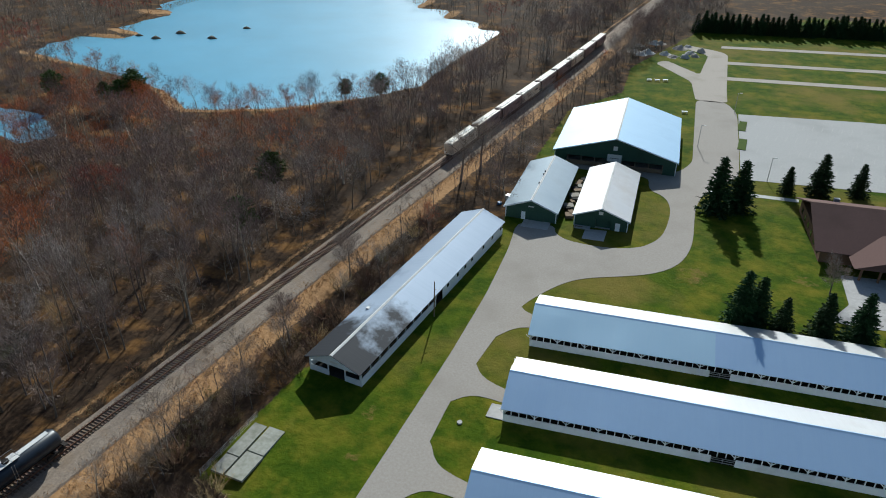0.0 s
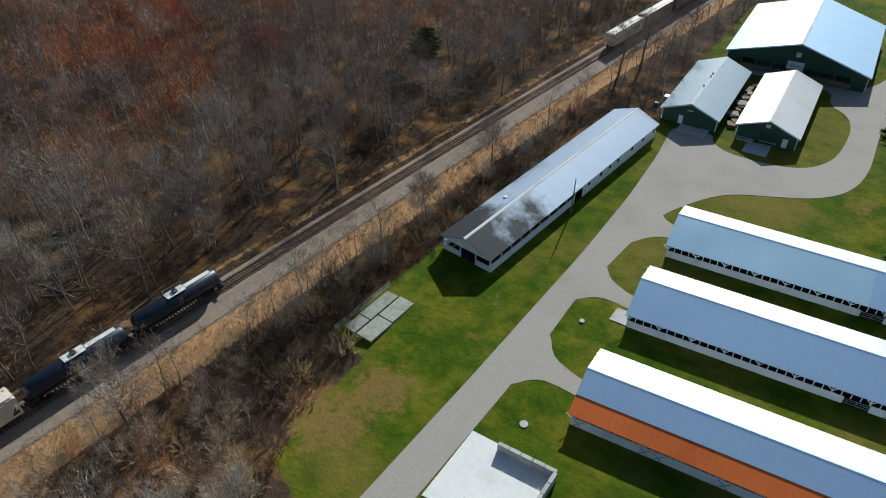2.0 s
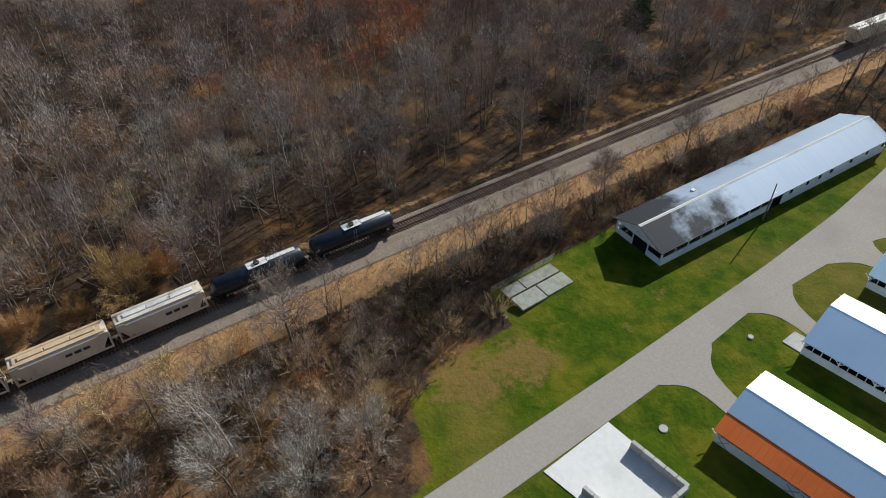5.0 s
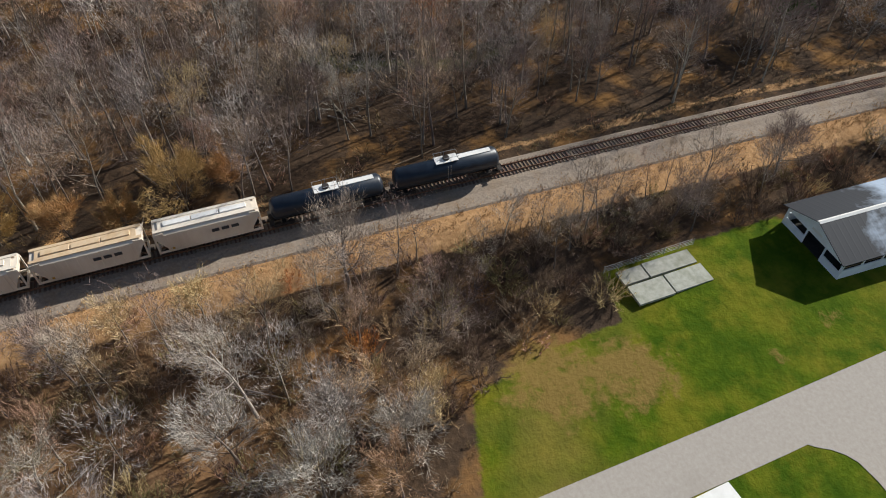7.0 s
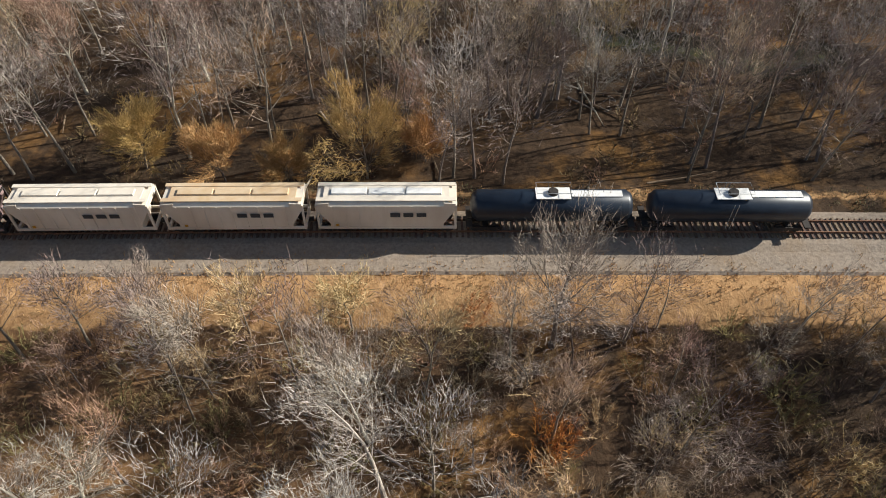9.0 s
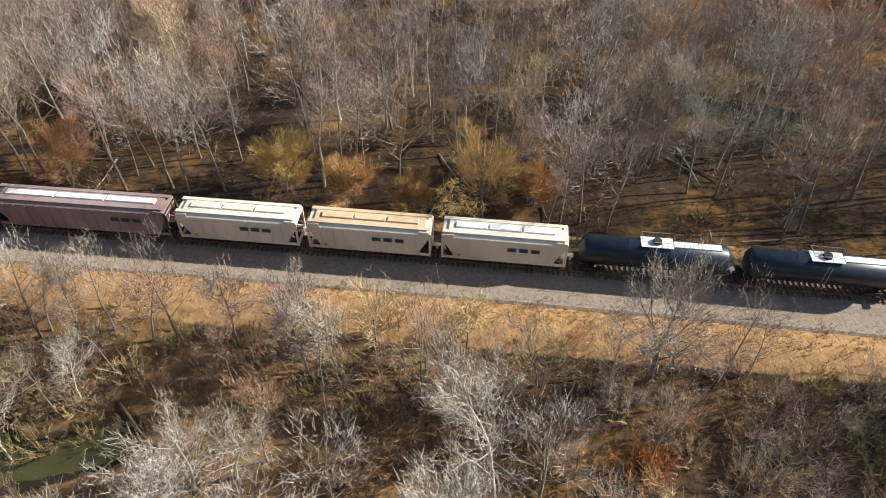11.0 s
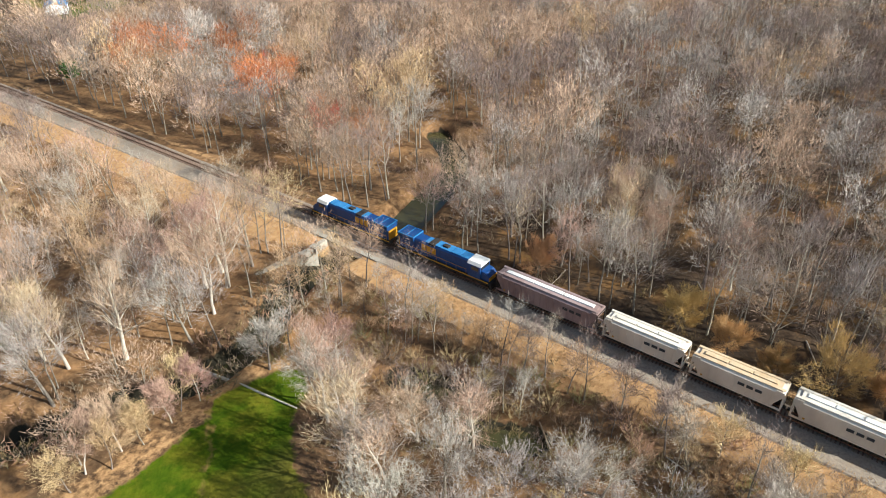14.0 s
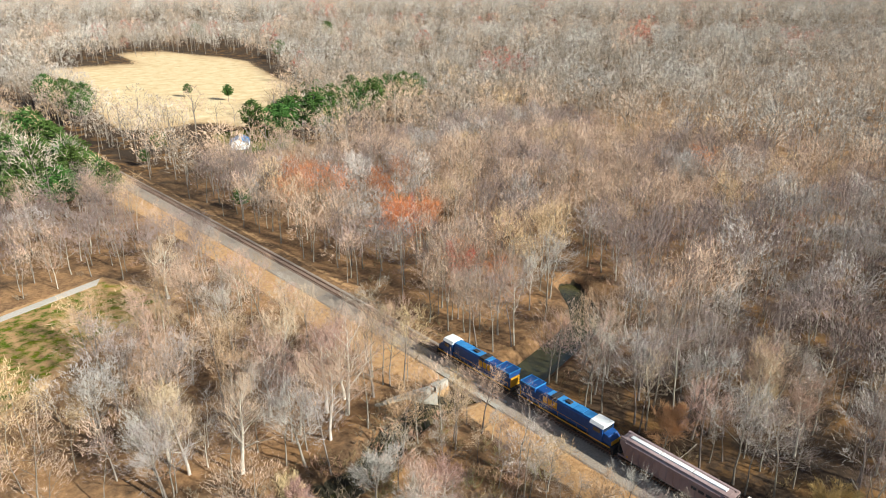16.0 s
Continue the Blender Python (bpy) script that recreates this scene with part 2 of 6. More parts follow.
def ground_mat():
    m, nt, b = base_mat("ground_cover", 0.95, 0.0, 0.05)
    tc = nt.nodes.new("ShaderNodeTexCoord").outputs["Object"]

    def attr(name):
        a = nt.nodes.new("ShaderNodeAttribute")
        a.attribute_name = name
        return a.outputs["Fac"]
    fine = noise_of(nt, 0.9, 6, 0.7, tc)
    mid = noise_of(nt, 0.12, 5, 0.65, tc)
    broad = noise_of(nt, 0.025, 4, 0.6, tc)
    litter = mixc(nt, ramp(nt, fine, [(0.3, (0, 0, 0)), (0.7, (1, 1, 1))]), (0.026, 0.018, 0.013), (0.105, 0.066, 0.040))
    litter = mixc(nt, ramp(nt, mid, [(0.5, (0, 0, 0)), (0.66, (0.9, 0.9, 0.9))]), litter, (0.28, 0.145, 0.05))
    litter = mixc(nt, ramp(nt, broad, [(0.45, (0, 0, 0)), (0.62, (0.8, 0.8, 0.8))]), litter, (0.07, 0.05, 0.035))
    rust_leaf = mixc(nt, ramp(nt, fine, [(0.3, (0, 0, 0)), (0.7, (1, 1, 1))]), (0.19, 0.10, 0.048), (0.44, 0.25, 0.12))
    litter = mixc(nt, math_of(nt, "MULTIPLY", attr("oak"), ramp(nt, mid, [(0.36, (0.25, 0.25, 0.25)), (0.56, (1, 1, 1))])), litter, rust_leaf)
    straw = mixc(nt, ramp(nt, fine, [(0.25, (0, 0, 0)), (0.75, (1, 1, 1))]), (0.28, 0.15, 0.066), (0.55, 0.335, 0.165))
    lawn = mixc(nt, ramp(nt, fine, [(0.2, (0, 0, 0)), (0.8, (1, 1, 1))]), (0.046, 0.082, 0.004), (0.105, 0.138, 0.008))
    lawn = mixc(nt, ramp(nt, noise_of(nt, 0.3, 4, 0.6, tc), [(0.40, (0, 0, 0)), (0.62, (0.7, 0.7, 0.7))]), lawn, (0.026, 0.062, 0.003))
    lawn = mixc(nt, ramp(nt, mid, [(0.46, (0, 0, 0)), (0.68, (0.85, 0.85, 0.85))]), lawn, (0.19, 0.165, 0.016))
    lawn = mixc(nt, ramp(nt, broad, [(0.50, (0, 0, 0)), (0.64, (0.75, 0.75, 0.75))]), lawn, (0.20, 0.15, 0.035))
    hay = mixc(nt, ramp(nt, mid, [(0.3, (0, 0, 0)), (0.7, (1, 1, 1))]), (0.50, 0.34, 0.17), (0.72, 0.55, 0.33))
    straw = mixc(nt, attr("hay"), straw, hay)
    edge = math_of(nt, "MULTIPLY", math_of(nt, "SUBTRACT", noise_of(nt, 0.45, 5, 0.7, tc), 0.5), 0.9)

    def mask(name):
        return ramp(nt, math_of(nt, "ADD", attr(name), edge), [(0.42, (0, 0, 0)), (0.58, (1, 1, 1))])
    col = mixc(nt, mask("straw"), litter, straw)
    col = mixc(nt, mask("lawn"), col, lawn)
    bare = mixc(nt, fine, (0.14, 0.105, 0.025), (0.24, 0.155, 0.05))
    col = mixc(nt, mask("bare"), col, bare)
    col = mixc(nt, mask("mud"), col, (0.035, 0.03, 0.02))
    nt.links.new(col, b.inputs["Base Color"])
    bumped(nt, b, fine, 0.8, 0.25)
    return m


M_GROUND = ground_mat()

# ---- mesh helpers ----


class MB:
    """Gathers vertices and faces of one mesh."""

    def __init__(self):
        self.v, self.f = [], []

    def box(self, x0, x1, y0, y1, z0, z1, m=None, taper=0.0):
        n = len(self.v)
        for z, k in ((z0, 0.0), (z1, taper)):
            for x, y in ((x0 + k, y0 + k), (x1 - k, y0 + k), (x1 - k, y1 - k), (x0 + k, y1 - k)):
                self.v.append(m @ Vector((x, y, z)) if m else (x, y, z))
        self.f += [tuple(n + i for i in q) for q in ((3, 2, 1, 0), (4, 5, 6, 7), (0, 1, 5, 4), (1, 2, 6, 5), (2, 3, 7, 6), (3, 0, 4, 7))]
        return self

    def prism(self, outline, axis, a, b):
        """Extrudes a closed outline (list of 2-tuples) from a to b along x, y or z."""
        n, k = len(self.v), len(outline)
        for c in (a, b):
            for p, q in outline:
                self.v.append({"x": (c, p, q), "y": (p, c, q), "z": (p, q, c)}[axis])
        self.f += [tuple(n + i for i in range(k))[::-1], tuple(n + k + i for i in range(k))]
        self.f += [(n + i, n + (i + 1) % k, n + k + (i + 1) % k, n + k + i) for i in range(k)]
        return self

    def tube(self, pts, radii, sides=6, cap=True):
        n = len(self.v)
        pts = [Vector(p) for p in pts]
        for i, p in enumerate(pts):
            d = (pts[min(i + 1, len(pts) - 1)] - pts[max(i - 1, 0)]).normalized()
            u = d.orthogonal().normalized()
            w = d.cross(u)
            for k in range(sides):
                a = 2 * math.pi * k / sides
                self.v.append(p + radii[i] * (math.cos(a) * u + math.sin(a) * w))
        for i in range(len(pts) - 1):
            for k in range(sides):
                a, b = n + i * sides + k, n + i * sides + (k + 1) % sides
                self.f.append((a, b, b + sides, a + sides))
        if cap:
            self.f += [tuple(n + k for k in range(sides))[::-1], tuple(n + (len(pts) - 1) * sides + k for k in range(sides))]
        return self

    def tri(self, a, b, c):
        n = len(self.v)
        self.v += [a, b, c]
        self.f.append((n, n + 1, n + 2))

    def mesh(self, name, material, smooth=False):
        me = bpy.data.meshes.new(name)
        me.from_pydata([tuple(p) for p in self.v], [], self.f)
        me.materials.append(material)
        if smooth:
            me.polygons.foreach_set("use_smooth", [True] * len(me.polygons))
        return me


def part(name, mb, material, parent=None, label="", smooth=False):
    me = mb if isinstance(mb, bpy.types.Mesh) else mb.mesh(name, material, smooth)
    ob = new(name, me)
    if parent:
        ob.parent = parent
    if label:
        ob["label"] = label
    return ob


def thing(name, m, label, category, group=""):
    ob = new(name)
    ob.empty_display_size = 0.5
    ob.matrix_basis = m
    return tagged(ob, label, category, group)


def numpy_mesh(name, V, F, material):
    """A triangle mesh from arrays."""
    me = bpy.data.meshes.new(name)
    me.vertices.add(len(V))
    me.vertices.foreach_set("co", np.asarray(V, np.float32).ravel())
    me.loops.add(F.size)
    me.loops.foreach_set("vertex_index", F.astype(np.int32).ravel())
    me.polygons.add(len(F))
    me.polygons.foreach_set("loop_start", np.arange(0, F.size, F.shape[1], dtype=np.int32))
    me.update(calc_edges=True)
    me.materials.append(material)
    return me


# ---- plan ----
TRACK = np.poly1d(np.polyfit([-440, -297, -225, -104, -27, 6, 43, 69, 100, 139, 180, 257, 382], [3.1, 1.3, -0.4, -3.0, -3.4, -3.3, -1.9, -0.6, 0.6, 3.4, 6.0, 9.0, 14.0], 5))


def track_x(y):
    y = np.asarray(y, float)
    c = np.clip(y, -440, 382)
    return TRACK(c) + np.where(y > 382, (y - 382) * 0.045, 0) + np.where(y < -440, (y + 440) * -0.01, 0)


def inside(poly, X, Y):
    """Signed distance to a polygon, positive inside."""
    d = np.full(X.shape, 1e9)
    s = np.zeros(X.shape, bool)
    for (x0, y0), (x1, y1) in zip(poly, poly[1:] + poly[:1]):
        ex, ey = x1 - x0, y1 - y0
        t = np.clip(((X - x0) * ex + (Y - y0) * ey) / (ex * ex + ey * ey), 0, 1)
        d = np.minimum(d, np.hypot(X - x0 - t * ex, Y - y0 - t * ey))
        if ey:
            s ^= ((y0 > Y) != (y1 > Y)) & (X < x0 + (Y - y0) * ex / ey)
    return np.where(s, d, -d)


def to_line(line, X, Y):
    d = np.full(X.shape, 1e9)
    for (x0, y0), (x1, y1) in zip(line, line[1:]):
        ex, ey = x1 - x0, y1 - y0
        t = np.clip(((X - x0) * ex + (Y - y0) * ey) / (ex * ex + ey * ey), 0, 1)
        d = np.minimum(d, np.hypot(X - x0 - t * ex, Y - y0 - t * ey))
    return d


def smooth(a, b, v):
    t = np.clip((v - a) / (b - a), 0, 1)
    return t * t * (3 - 2 * t)


LAKE = [(-215, 215), (-160, 205), (-125, 196), (-102, 181), (-72, 196), (-52, 218), (-39, 242), (-42, 285), (-42, 345), (-78, 367), (-118, 402), (-160, 470), (-255, 480), (-246, 345), (-238, 314), (-226, 281), (-205, 258), (-206, 252), (-226, 249), (-222, 236), (-216, 227)]
POND = [(-185, 128), (-142, 136), (-124, 131), (-120, 142), (-146, 156), (-185, 152)]
STREAM = [(-56, -104), (-50, -95), (-43, -88), (-28, -84.5), (-12, -81), (0, -82), (10, -83.5), (20, -81), (30, -76), (40, -75.5), (50, -81), (66, -87), (100, -100)]
SWAMP = [(21, -52), (19, -44), (24, -38), (20, -30)]
SWAMP_WEST = [(-44, 26), (-38, 33), (-35, 44), (-31, 52), (-33, 60)]
LAWN = [(49.3, -6), (41.3, 22.9), (34.3, 25.3), (30.2, 26.5), (27, 36), (27.5, 47), (19.5, 49), (19.5, 62), (20, 76), (26, 76), (27, 128), (33, 141), (28, 180), (25, 232), (38, 262), (34, 300), (60, 420), (220, 460), (220, -6)]
LAWN_SOUTH = [(90, -70), (68, -68.5), (58, -66.5), (50, -67.2), (45, -67.4), (43, -69.8), (38.8, -69), (33, -66.8), (30, -64.2), (33.6, -59.8), (38, -58), (44, -51.3), (46.2, -45.7), (49.3, -41.2), (51, -35), (75, -14), (105, -40)]
LAWN_WEAR = [(42, -71), (44.2, -68.7), (47.5, -64), (50.7, -60.6), (56.7, -54), (61, -48), (72, -36)]
LAWN_FAR = [(27, -160), (38, -184), (70, -176), (120, -165), (120, -118), (78, -122), (52, -146)]
LAWN_HOUSE = [(-52, -300), (-62, -345), (-92, -345), (-98, -312), (-76, -296)]
HAY = [(-30, -395), (-60, -660), (-165, -760), (-262, -728), (-170, -440), (-92, -352)]


def height(X, Y):
    X, Y = np.asarray(X, float), np.asarray(Y, float)
    s = X - track_x(Y)
    z = -1.0 * smooth(-5, -9, s) * smooth(-600, -400, -np.abs(Y))
    dell = smooth(7.5, 13, s) * (1 - smooth(22, 33, X)) * smooth(62, 30, Y) * smooth(-80, -66, Y)
    z = z - 2.4 * dell
    z = z - 0.9 * smooth(7, 11, s) * (1 - smooth(17, 22, X)) * smooth(40, 62, Y) * smooth(150, 130, Y)
    z = z - 1.0 * smooth(10, 16, s) * (1 - smooth(52, 62, X)) * smooth(-86, -92, Y) * smooth(-150, -130, Y)
    z = z - 0.12 * smooth(6.0, 5.0, np.abs(s - 0.9))
    rough_ = (np.sin(X * 0.21 + 1.3 * np.sin(Y * 0.13)) * np.sin(Y * 0.17 + X * 0.05) * 0.22)
    z = z + rough_ * (smooth(-4, -8, s) + dell)
    ch = to_line(STREAM, X, Y)
    wide = 2.1 + 1.7 * smooth(-4, -14, X) * smooth(-70, -40, X)
    z = np.where(ch < wide + 4, np.minimum(z, -4.4 + (z + 4.4) * smooth(wide - 1.6, wide + 2.6, ch)), z)
    z = z - 1.35 * smooth(3.5, 0.5, to_line(SWAMP, X, Y))
    z = z - 0.75 * smooth(3.5, 0.5, to_line(SWAMP_WEST, X, Y))
    z = z - 2.0 * smooth(-4, 4, inside(LAKE, X, Y)) - 1.5 * smooth(-2, 2, inside(POND, X, Y))
    return z


def axis_steps(lo, hi, fine, far):
    a = list(np.arange(lo, hi + 0.01, fine))
    step, v = fine, hi
    while v < far:
        step *= 1.22
        v += step
        a.append(v)
    step, v = fine, lo
    while v > -far:
        step *= 1.22
        v -= step
        a.insert(0, v)
    return np.array(a)


gx, gy = axis_steps(-110, 130, 1.25, 4200), axis_steps(-200, 270, 1.25, 4200)
GX, GY = np.meshgrid(gx, gy)
GZ = height(GX, GY)
nx, ny = len(gx), len(gy)
idx = np.arange(nx * ny).reshape(ny, nx)
quads = np.stack([idx[:-1, :-1], idx[:-1, 1:], idx[1:, 1:], idx[1:, :-1]], -1).reshape(-1, 4)
gmesh = numpy_mesh("ground", np.stack([GX, GY, GZ], -1).reshape(-1, 3), quads, M_GROUND)


def zone(name, values):
    a = gmesh.attributes.new(name, "FLOAT", "POINT")
    a.data.foreach_set("value", np.asarray(values, np.float32).ravel())


GS = GX - track_x(GY)
soft_in = lambda poly, w=2.0: smooth(-w, w, inside(poly, GX, GY))
zone("lawn", np.maximum.reduce([soft_in(LAWN), soft_in(LAWN_SOUTH, 3), 0.5 * soft_in(LAWN_FAR, 3), soft_in(LAWN_HOUSE, 4)]))
bank = smooth(4.8, 5.8, GS) * (1 - smooth(9.5, 11.5, GS - 2.5 * smooth(-90, -100, GY))) * smooth(420, 380, np.abs(GY))
reedbed = smooth(-9, -2, inside(LAKE, GX, GY)) * smooth(1, 0, inside(LAKE, GX, GY)) * (0.75 + 0.4 * np.sin(GX * 0.05))
zone("oak", np.maximum(0.8 * smooth(-50, -100, GY) * smooth(-340, -220, GY), 0.6 * smooth(7, 10, GS) * smooth(60, 50, GX) * smooth(20, -10, GY)))
zone("hay", soft_in(HAY, 8))
zone("straw", np.maximum.reduce([bank, 0.5 * smooth(-7, -4, inside(LAWN_SOUTH, GX, GY)) * smooth(-58, -64, GY), soft_in(LAWN_FAR, 3), reedbed, soft_in(HAY, 8), 0.62 * smooth(-8, -4.5, GS) * smooth(-3.5, -4.5, GS)]))
bare_spots = [((31, 36), 9.0), ((34, 44), 7.0), ((38, 60), 2.5), ((36, 70), 3), ((46.5, 84), 1.5), ((42, 77), 2.2), ((71, 143), 4.0), ((78, 135), 6.0), ((100, 142), 4.0), ((33, 40), 3)]
zone("bare", np.maximum.reduce([(0.6 if r > 6 else 0.47) * smooth(r * 1.5, r * 0.3, np.hypot(GX - x, GY - y)) for (x, y), r in bare_spots] + [0.5 * smooth(1.9, 0.3, to_line(LAWN_WEAR, GX, GY))] ))
zone("mud", np.maximum.reduce([smooth(4.2, 2.6, to_line(STREAM, GX, GY)) * 0.8, smooth(4, 2, to_line(SWAMP, GX, GY)), 0.9 * smooth(5, 2, to_line(SWAMP_WEST, GX, GY))]))
tagged(new("ground", gmesh), "brown leaf litter, dead grass and green lawns of a spring valley", "ground", kind="structure")


def sheet(name, poly, z, material, label, category):
    mb = MB()
    mb.v, mb.f = [(x, y, z) for x, y in poly], [tuple(range(len(poly)))]
    return tagged(part(name, mb, material), label, category, kind="structure")


sheet("water_lake", [(-330, 160), (-25, 160), (-25, 520), (-330, 520)], -1.75, M_LAKE, "rippled lake water tinted pale blue for the reflected sky", "water")
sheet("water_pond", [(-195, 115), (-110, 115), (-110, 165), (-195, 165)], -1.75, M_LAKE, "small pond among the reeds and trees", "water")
sheet("water_stream", [(-90, -130), (110, -130), (110, -24), (-90, -24)], -3.3, M_STREAM, "dark murky creek water passing under the railway", "water")
sheet("water_swamp", [(-60, 0), (-22, 0), (-22, 80), (-60, 80)], -1.55, M_STREAM, "dark standing water in the wooded swamp", "water")

# ---- railway ----
ys = np.arange(-460, 700.1, 4.0)


def along(offset, y):
    return float(track_x(y)) + offset


def strip(profile, y_list):
    """A long body with one cross profile (offset, z) following the track."""
    mb = MB()
    k = len(profile)
    for y in y_list:
        mb.v += [(along(o, y), float(y), z) for o, z in profile]
    for i in range(len(y_list) - 1):
        for j in range(k):
            a, b = i * k + j, i * k + (j + 1) % k
            mb.f.append((a, b, b + k, a + k))
    mb.f += [tuple(range(k)), tuple(range((len(y_list) - 1) * k, len(y_list) * k))[::-1]]
    return mb


bed = part("track_bed", strip([(-3.9, -0.9), (-2.0, 0.32), (2.0, 0.32), (2.9, 0.14), (5.3, 0.08), (6.3, -0.6)], ys), M_BALLAST)
tagged(bed, "grey crushed stone ballast with a gravel service strip", "track bed", kind="structure")
track = thing("railway_track", pose(0, 0, 0), "single railway track with rusty rails on wooden sleepers", "railway track")
for o in (-0.75, 0.75):
    part("rail", strip([(o - 0.075, 0.5), (o - 0.02, 0.52), (o - 0.035, 0.68), (o + 0.035, 0.68), (o + 0.02, 0.52), (o + 0.075, 0.5)], ys), M_RAIL, track, "rusty steel rail")
tie_mesh = MB().box(-1.3, 1.3, -0.12, 0.12, 0.26, 0.48, taper=0.012).mesh("sleeper", M_TIE)
rest = MB()
rng = random.Random(3)
for y in np.arange(-300, 300, 0.56):
    m = pose(along(0, y) + rng.uniform(-0.08, 0.08), float(y), rng.uniform(-0.02, 0.02), 0, 0, rng.uniform(-1.5, 1.5))
    if 0 < y < 160:
        t_ = part("sleeper", tie_mesh, None, track)
        t_.matrix_basis = m
    else:
        rest.box(-1.3, 1.3, -0.12, 0.12, 0.26, 0.48, m)
tagged(part("sleeper_rest", rest, M_TIE, track), kind="stuff")

# ---- roads, yards and slabs ----


def slab(name, poly, z0, z1, material, label, category):
    return tagged(part(name, MB().prism(poly, "z", z0, z1), material), label, category, kind="structure")


ROAD = [(43.4, -12), (42.6, 54), (42.1, 74), (41.8, 88), (40.6, 110), (38.5, 129.6), (36, 143), (45, 145), (46, 141), (50, 138.5), (59, 138.9), (65.5, 141.9), (68.4, 146.5), (69.6, 151),
        (69.8, 158), (69.3, 166), (67, 172.5), (62, 175.5), (61, 184), (34, 181), (34, 186), (67.5, 190), (70.6, 200), (65.7, 251.6), (64.5, 264), (75, 265), (79.5, 253), (82.5, 215), (83.8, 194.5),
        (80, 187), (75.8, 179), (74.9, 168.6), (76.5, 150), (76.0, 142), (73.9, 136), (70, 131.5), (64.5, 128), (58, 124.5), (54.1, 120.8), (50.5, 114), (48.2, 107.5), (47.3, 95.3), (46.9, 85.6), (46.6, 78.7), (47.7, 64.4), (48.1, 54), (49.2, -12)]


def rounded(poly, times=2):
    """Corners cut so that edges run in soft curves."""
    for _ in range(times):
        out = []
        for (x0, y0), (x1, y1) in zip(poly, poly[1:] + poly[:1]):
            k = min(0.25, 2.0 / max(math.hypot(x1 - x0, y1 - y0), 1e-6))
            out += [(x0 + (x1 - x0) * k, y0 + (y1 - y0) * k), (x1 + (x0 - x1) * k, y1 + (y0 - y1) * k)]
        poly = out
    return poly


slab("road", rounded(ROAD), -0.4, 0.06, M_ASPHALT, "pale worn asphalt drive sweeping past the barns", "road")
slab("path_upper", rounded([(45, 112), (48.4, 108.6), (50, 107), (54.5, 106), (54.5, 103), (51, 102), (49, 100), (47.2, 96.5), (45, 94)], 1), -0.4, 0.05, M_ASPHALT, "short asphalt spur to a barn end", "path")
slab("path_middle", rounded([(44.5, 91), (47.2, 88), (48.6, 86), (51, 84.6), (57, 83.4), (57, 80.6), (51, 80.8), (48.6, 79.8), (46.8, 77.5), (44.5, 75)], 1), -0.4, 0.05, M_ASPHALT, "short asphalt spur to a barn end", "path")
slab("path_lower", rounded([(44.5, 71), (47.8, 67.8), (49.6, 65), (52, 63.6), (58.6, 62.6), (58.6, 59.8), (52, 59.8), (49.8, 58.6), (48.1, 56), (44.5, 53)], 1), -0.4, 0.05, M_ASPHALT, "short asphalt spur to a barn end", "path")
slab("parking_lot", [(79.9, 252.7), (119.6, 261.4), (150, 266), (150, 205), (84.3, 193.2)], -0.4, 0.05, M_PARKING, "pale asphalt parking lot with faded bay lines", "parking lot")
slab("sidewalk", [(76, 181.5), (80.5, 183.5), (99, 185.5), (99, 183.6), (80, 181.3), (76, 179.3)], -0.3, 0.055, M_CONC, "concrete footpath between lawns", "path")
slab("barn_pad", [(53.1, 79.8), (55.8, 80.2), (56.0, 76.9), (53.2, 76.6)], -0.3, 0.12, M_CONC, "small concrete pad at a barn corner", "slab")
slab("lane_gravel", rounded([(64.5, 263), (75.5, 264), (74, 280), (70, 340), (66, 345), (50, 352), (50, 345), (62, 335), (62, 300), (46, 318), (42, 312), (60, 288)], 1), -0.4, 0.06, M_GRAVEL, "pale gravel lane fanning out beyond the yard", "lane")
for i, (a, b) in enumerate((((72, 296), (160, 312)), ((70, 322), (170, 342)), ((66, 352), (190, 378)))):
    (x0, y0), (x1, y1) = a, b
    slab("lane_field_" + str(i + 1), [(x0, y0), (x1, y1), (x1, y1 + 5), (x0, y0 + 5)], -0.4, 0.05, M_GRAVEL, "gravel lane across the field", "lane")
for i, (x, y) in enumerate(((82.0, 240), (83.0, 222))):
    slab("traffic_island_" + str(i + 1), [(x - 1.2, y - 5), (x + 1.2, y - 5), (x + 1.2, y + 5), (x - 1.2, y + 5)], 0.0, 0.2, M_GRASS, "small kerbed island in the parking lot", "island")
bays = thing("bay_lines", pose(0, 0, 0.056), "faded white parking bay lines", "road marking")
for r in range(4):
    for k in range(13):
        part("line", MB().box(0, 0.14, 0, 4.6, 0, 0.006, pose(88 + k * 2.9 - r * 0.8, 203 + r * 13 + k * 0.45, 0, 0, 0, -8)), M_LINE, bays)
tagged(part("manhole_ring", MB().tube([(48.9 + 4.3, 51.2, 0.0), (53.2, 51.2, 0.14)], [0.62, 0.6], 14), M_CONC), "round concrete manhole in the lawn", "manhole")
tagged(part("yard_drain", MB().tube([(50.0, 73.6, 0.0), (50.0, 73.6, 0.22)], [0.45, 0.42], 12), M_CONC), "round concrete drain riser in the lawn", "drain")

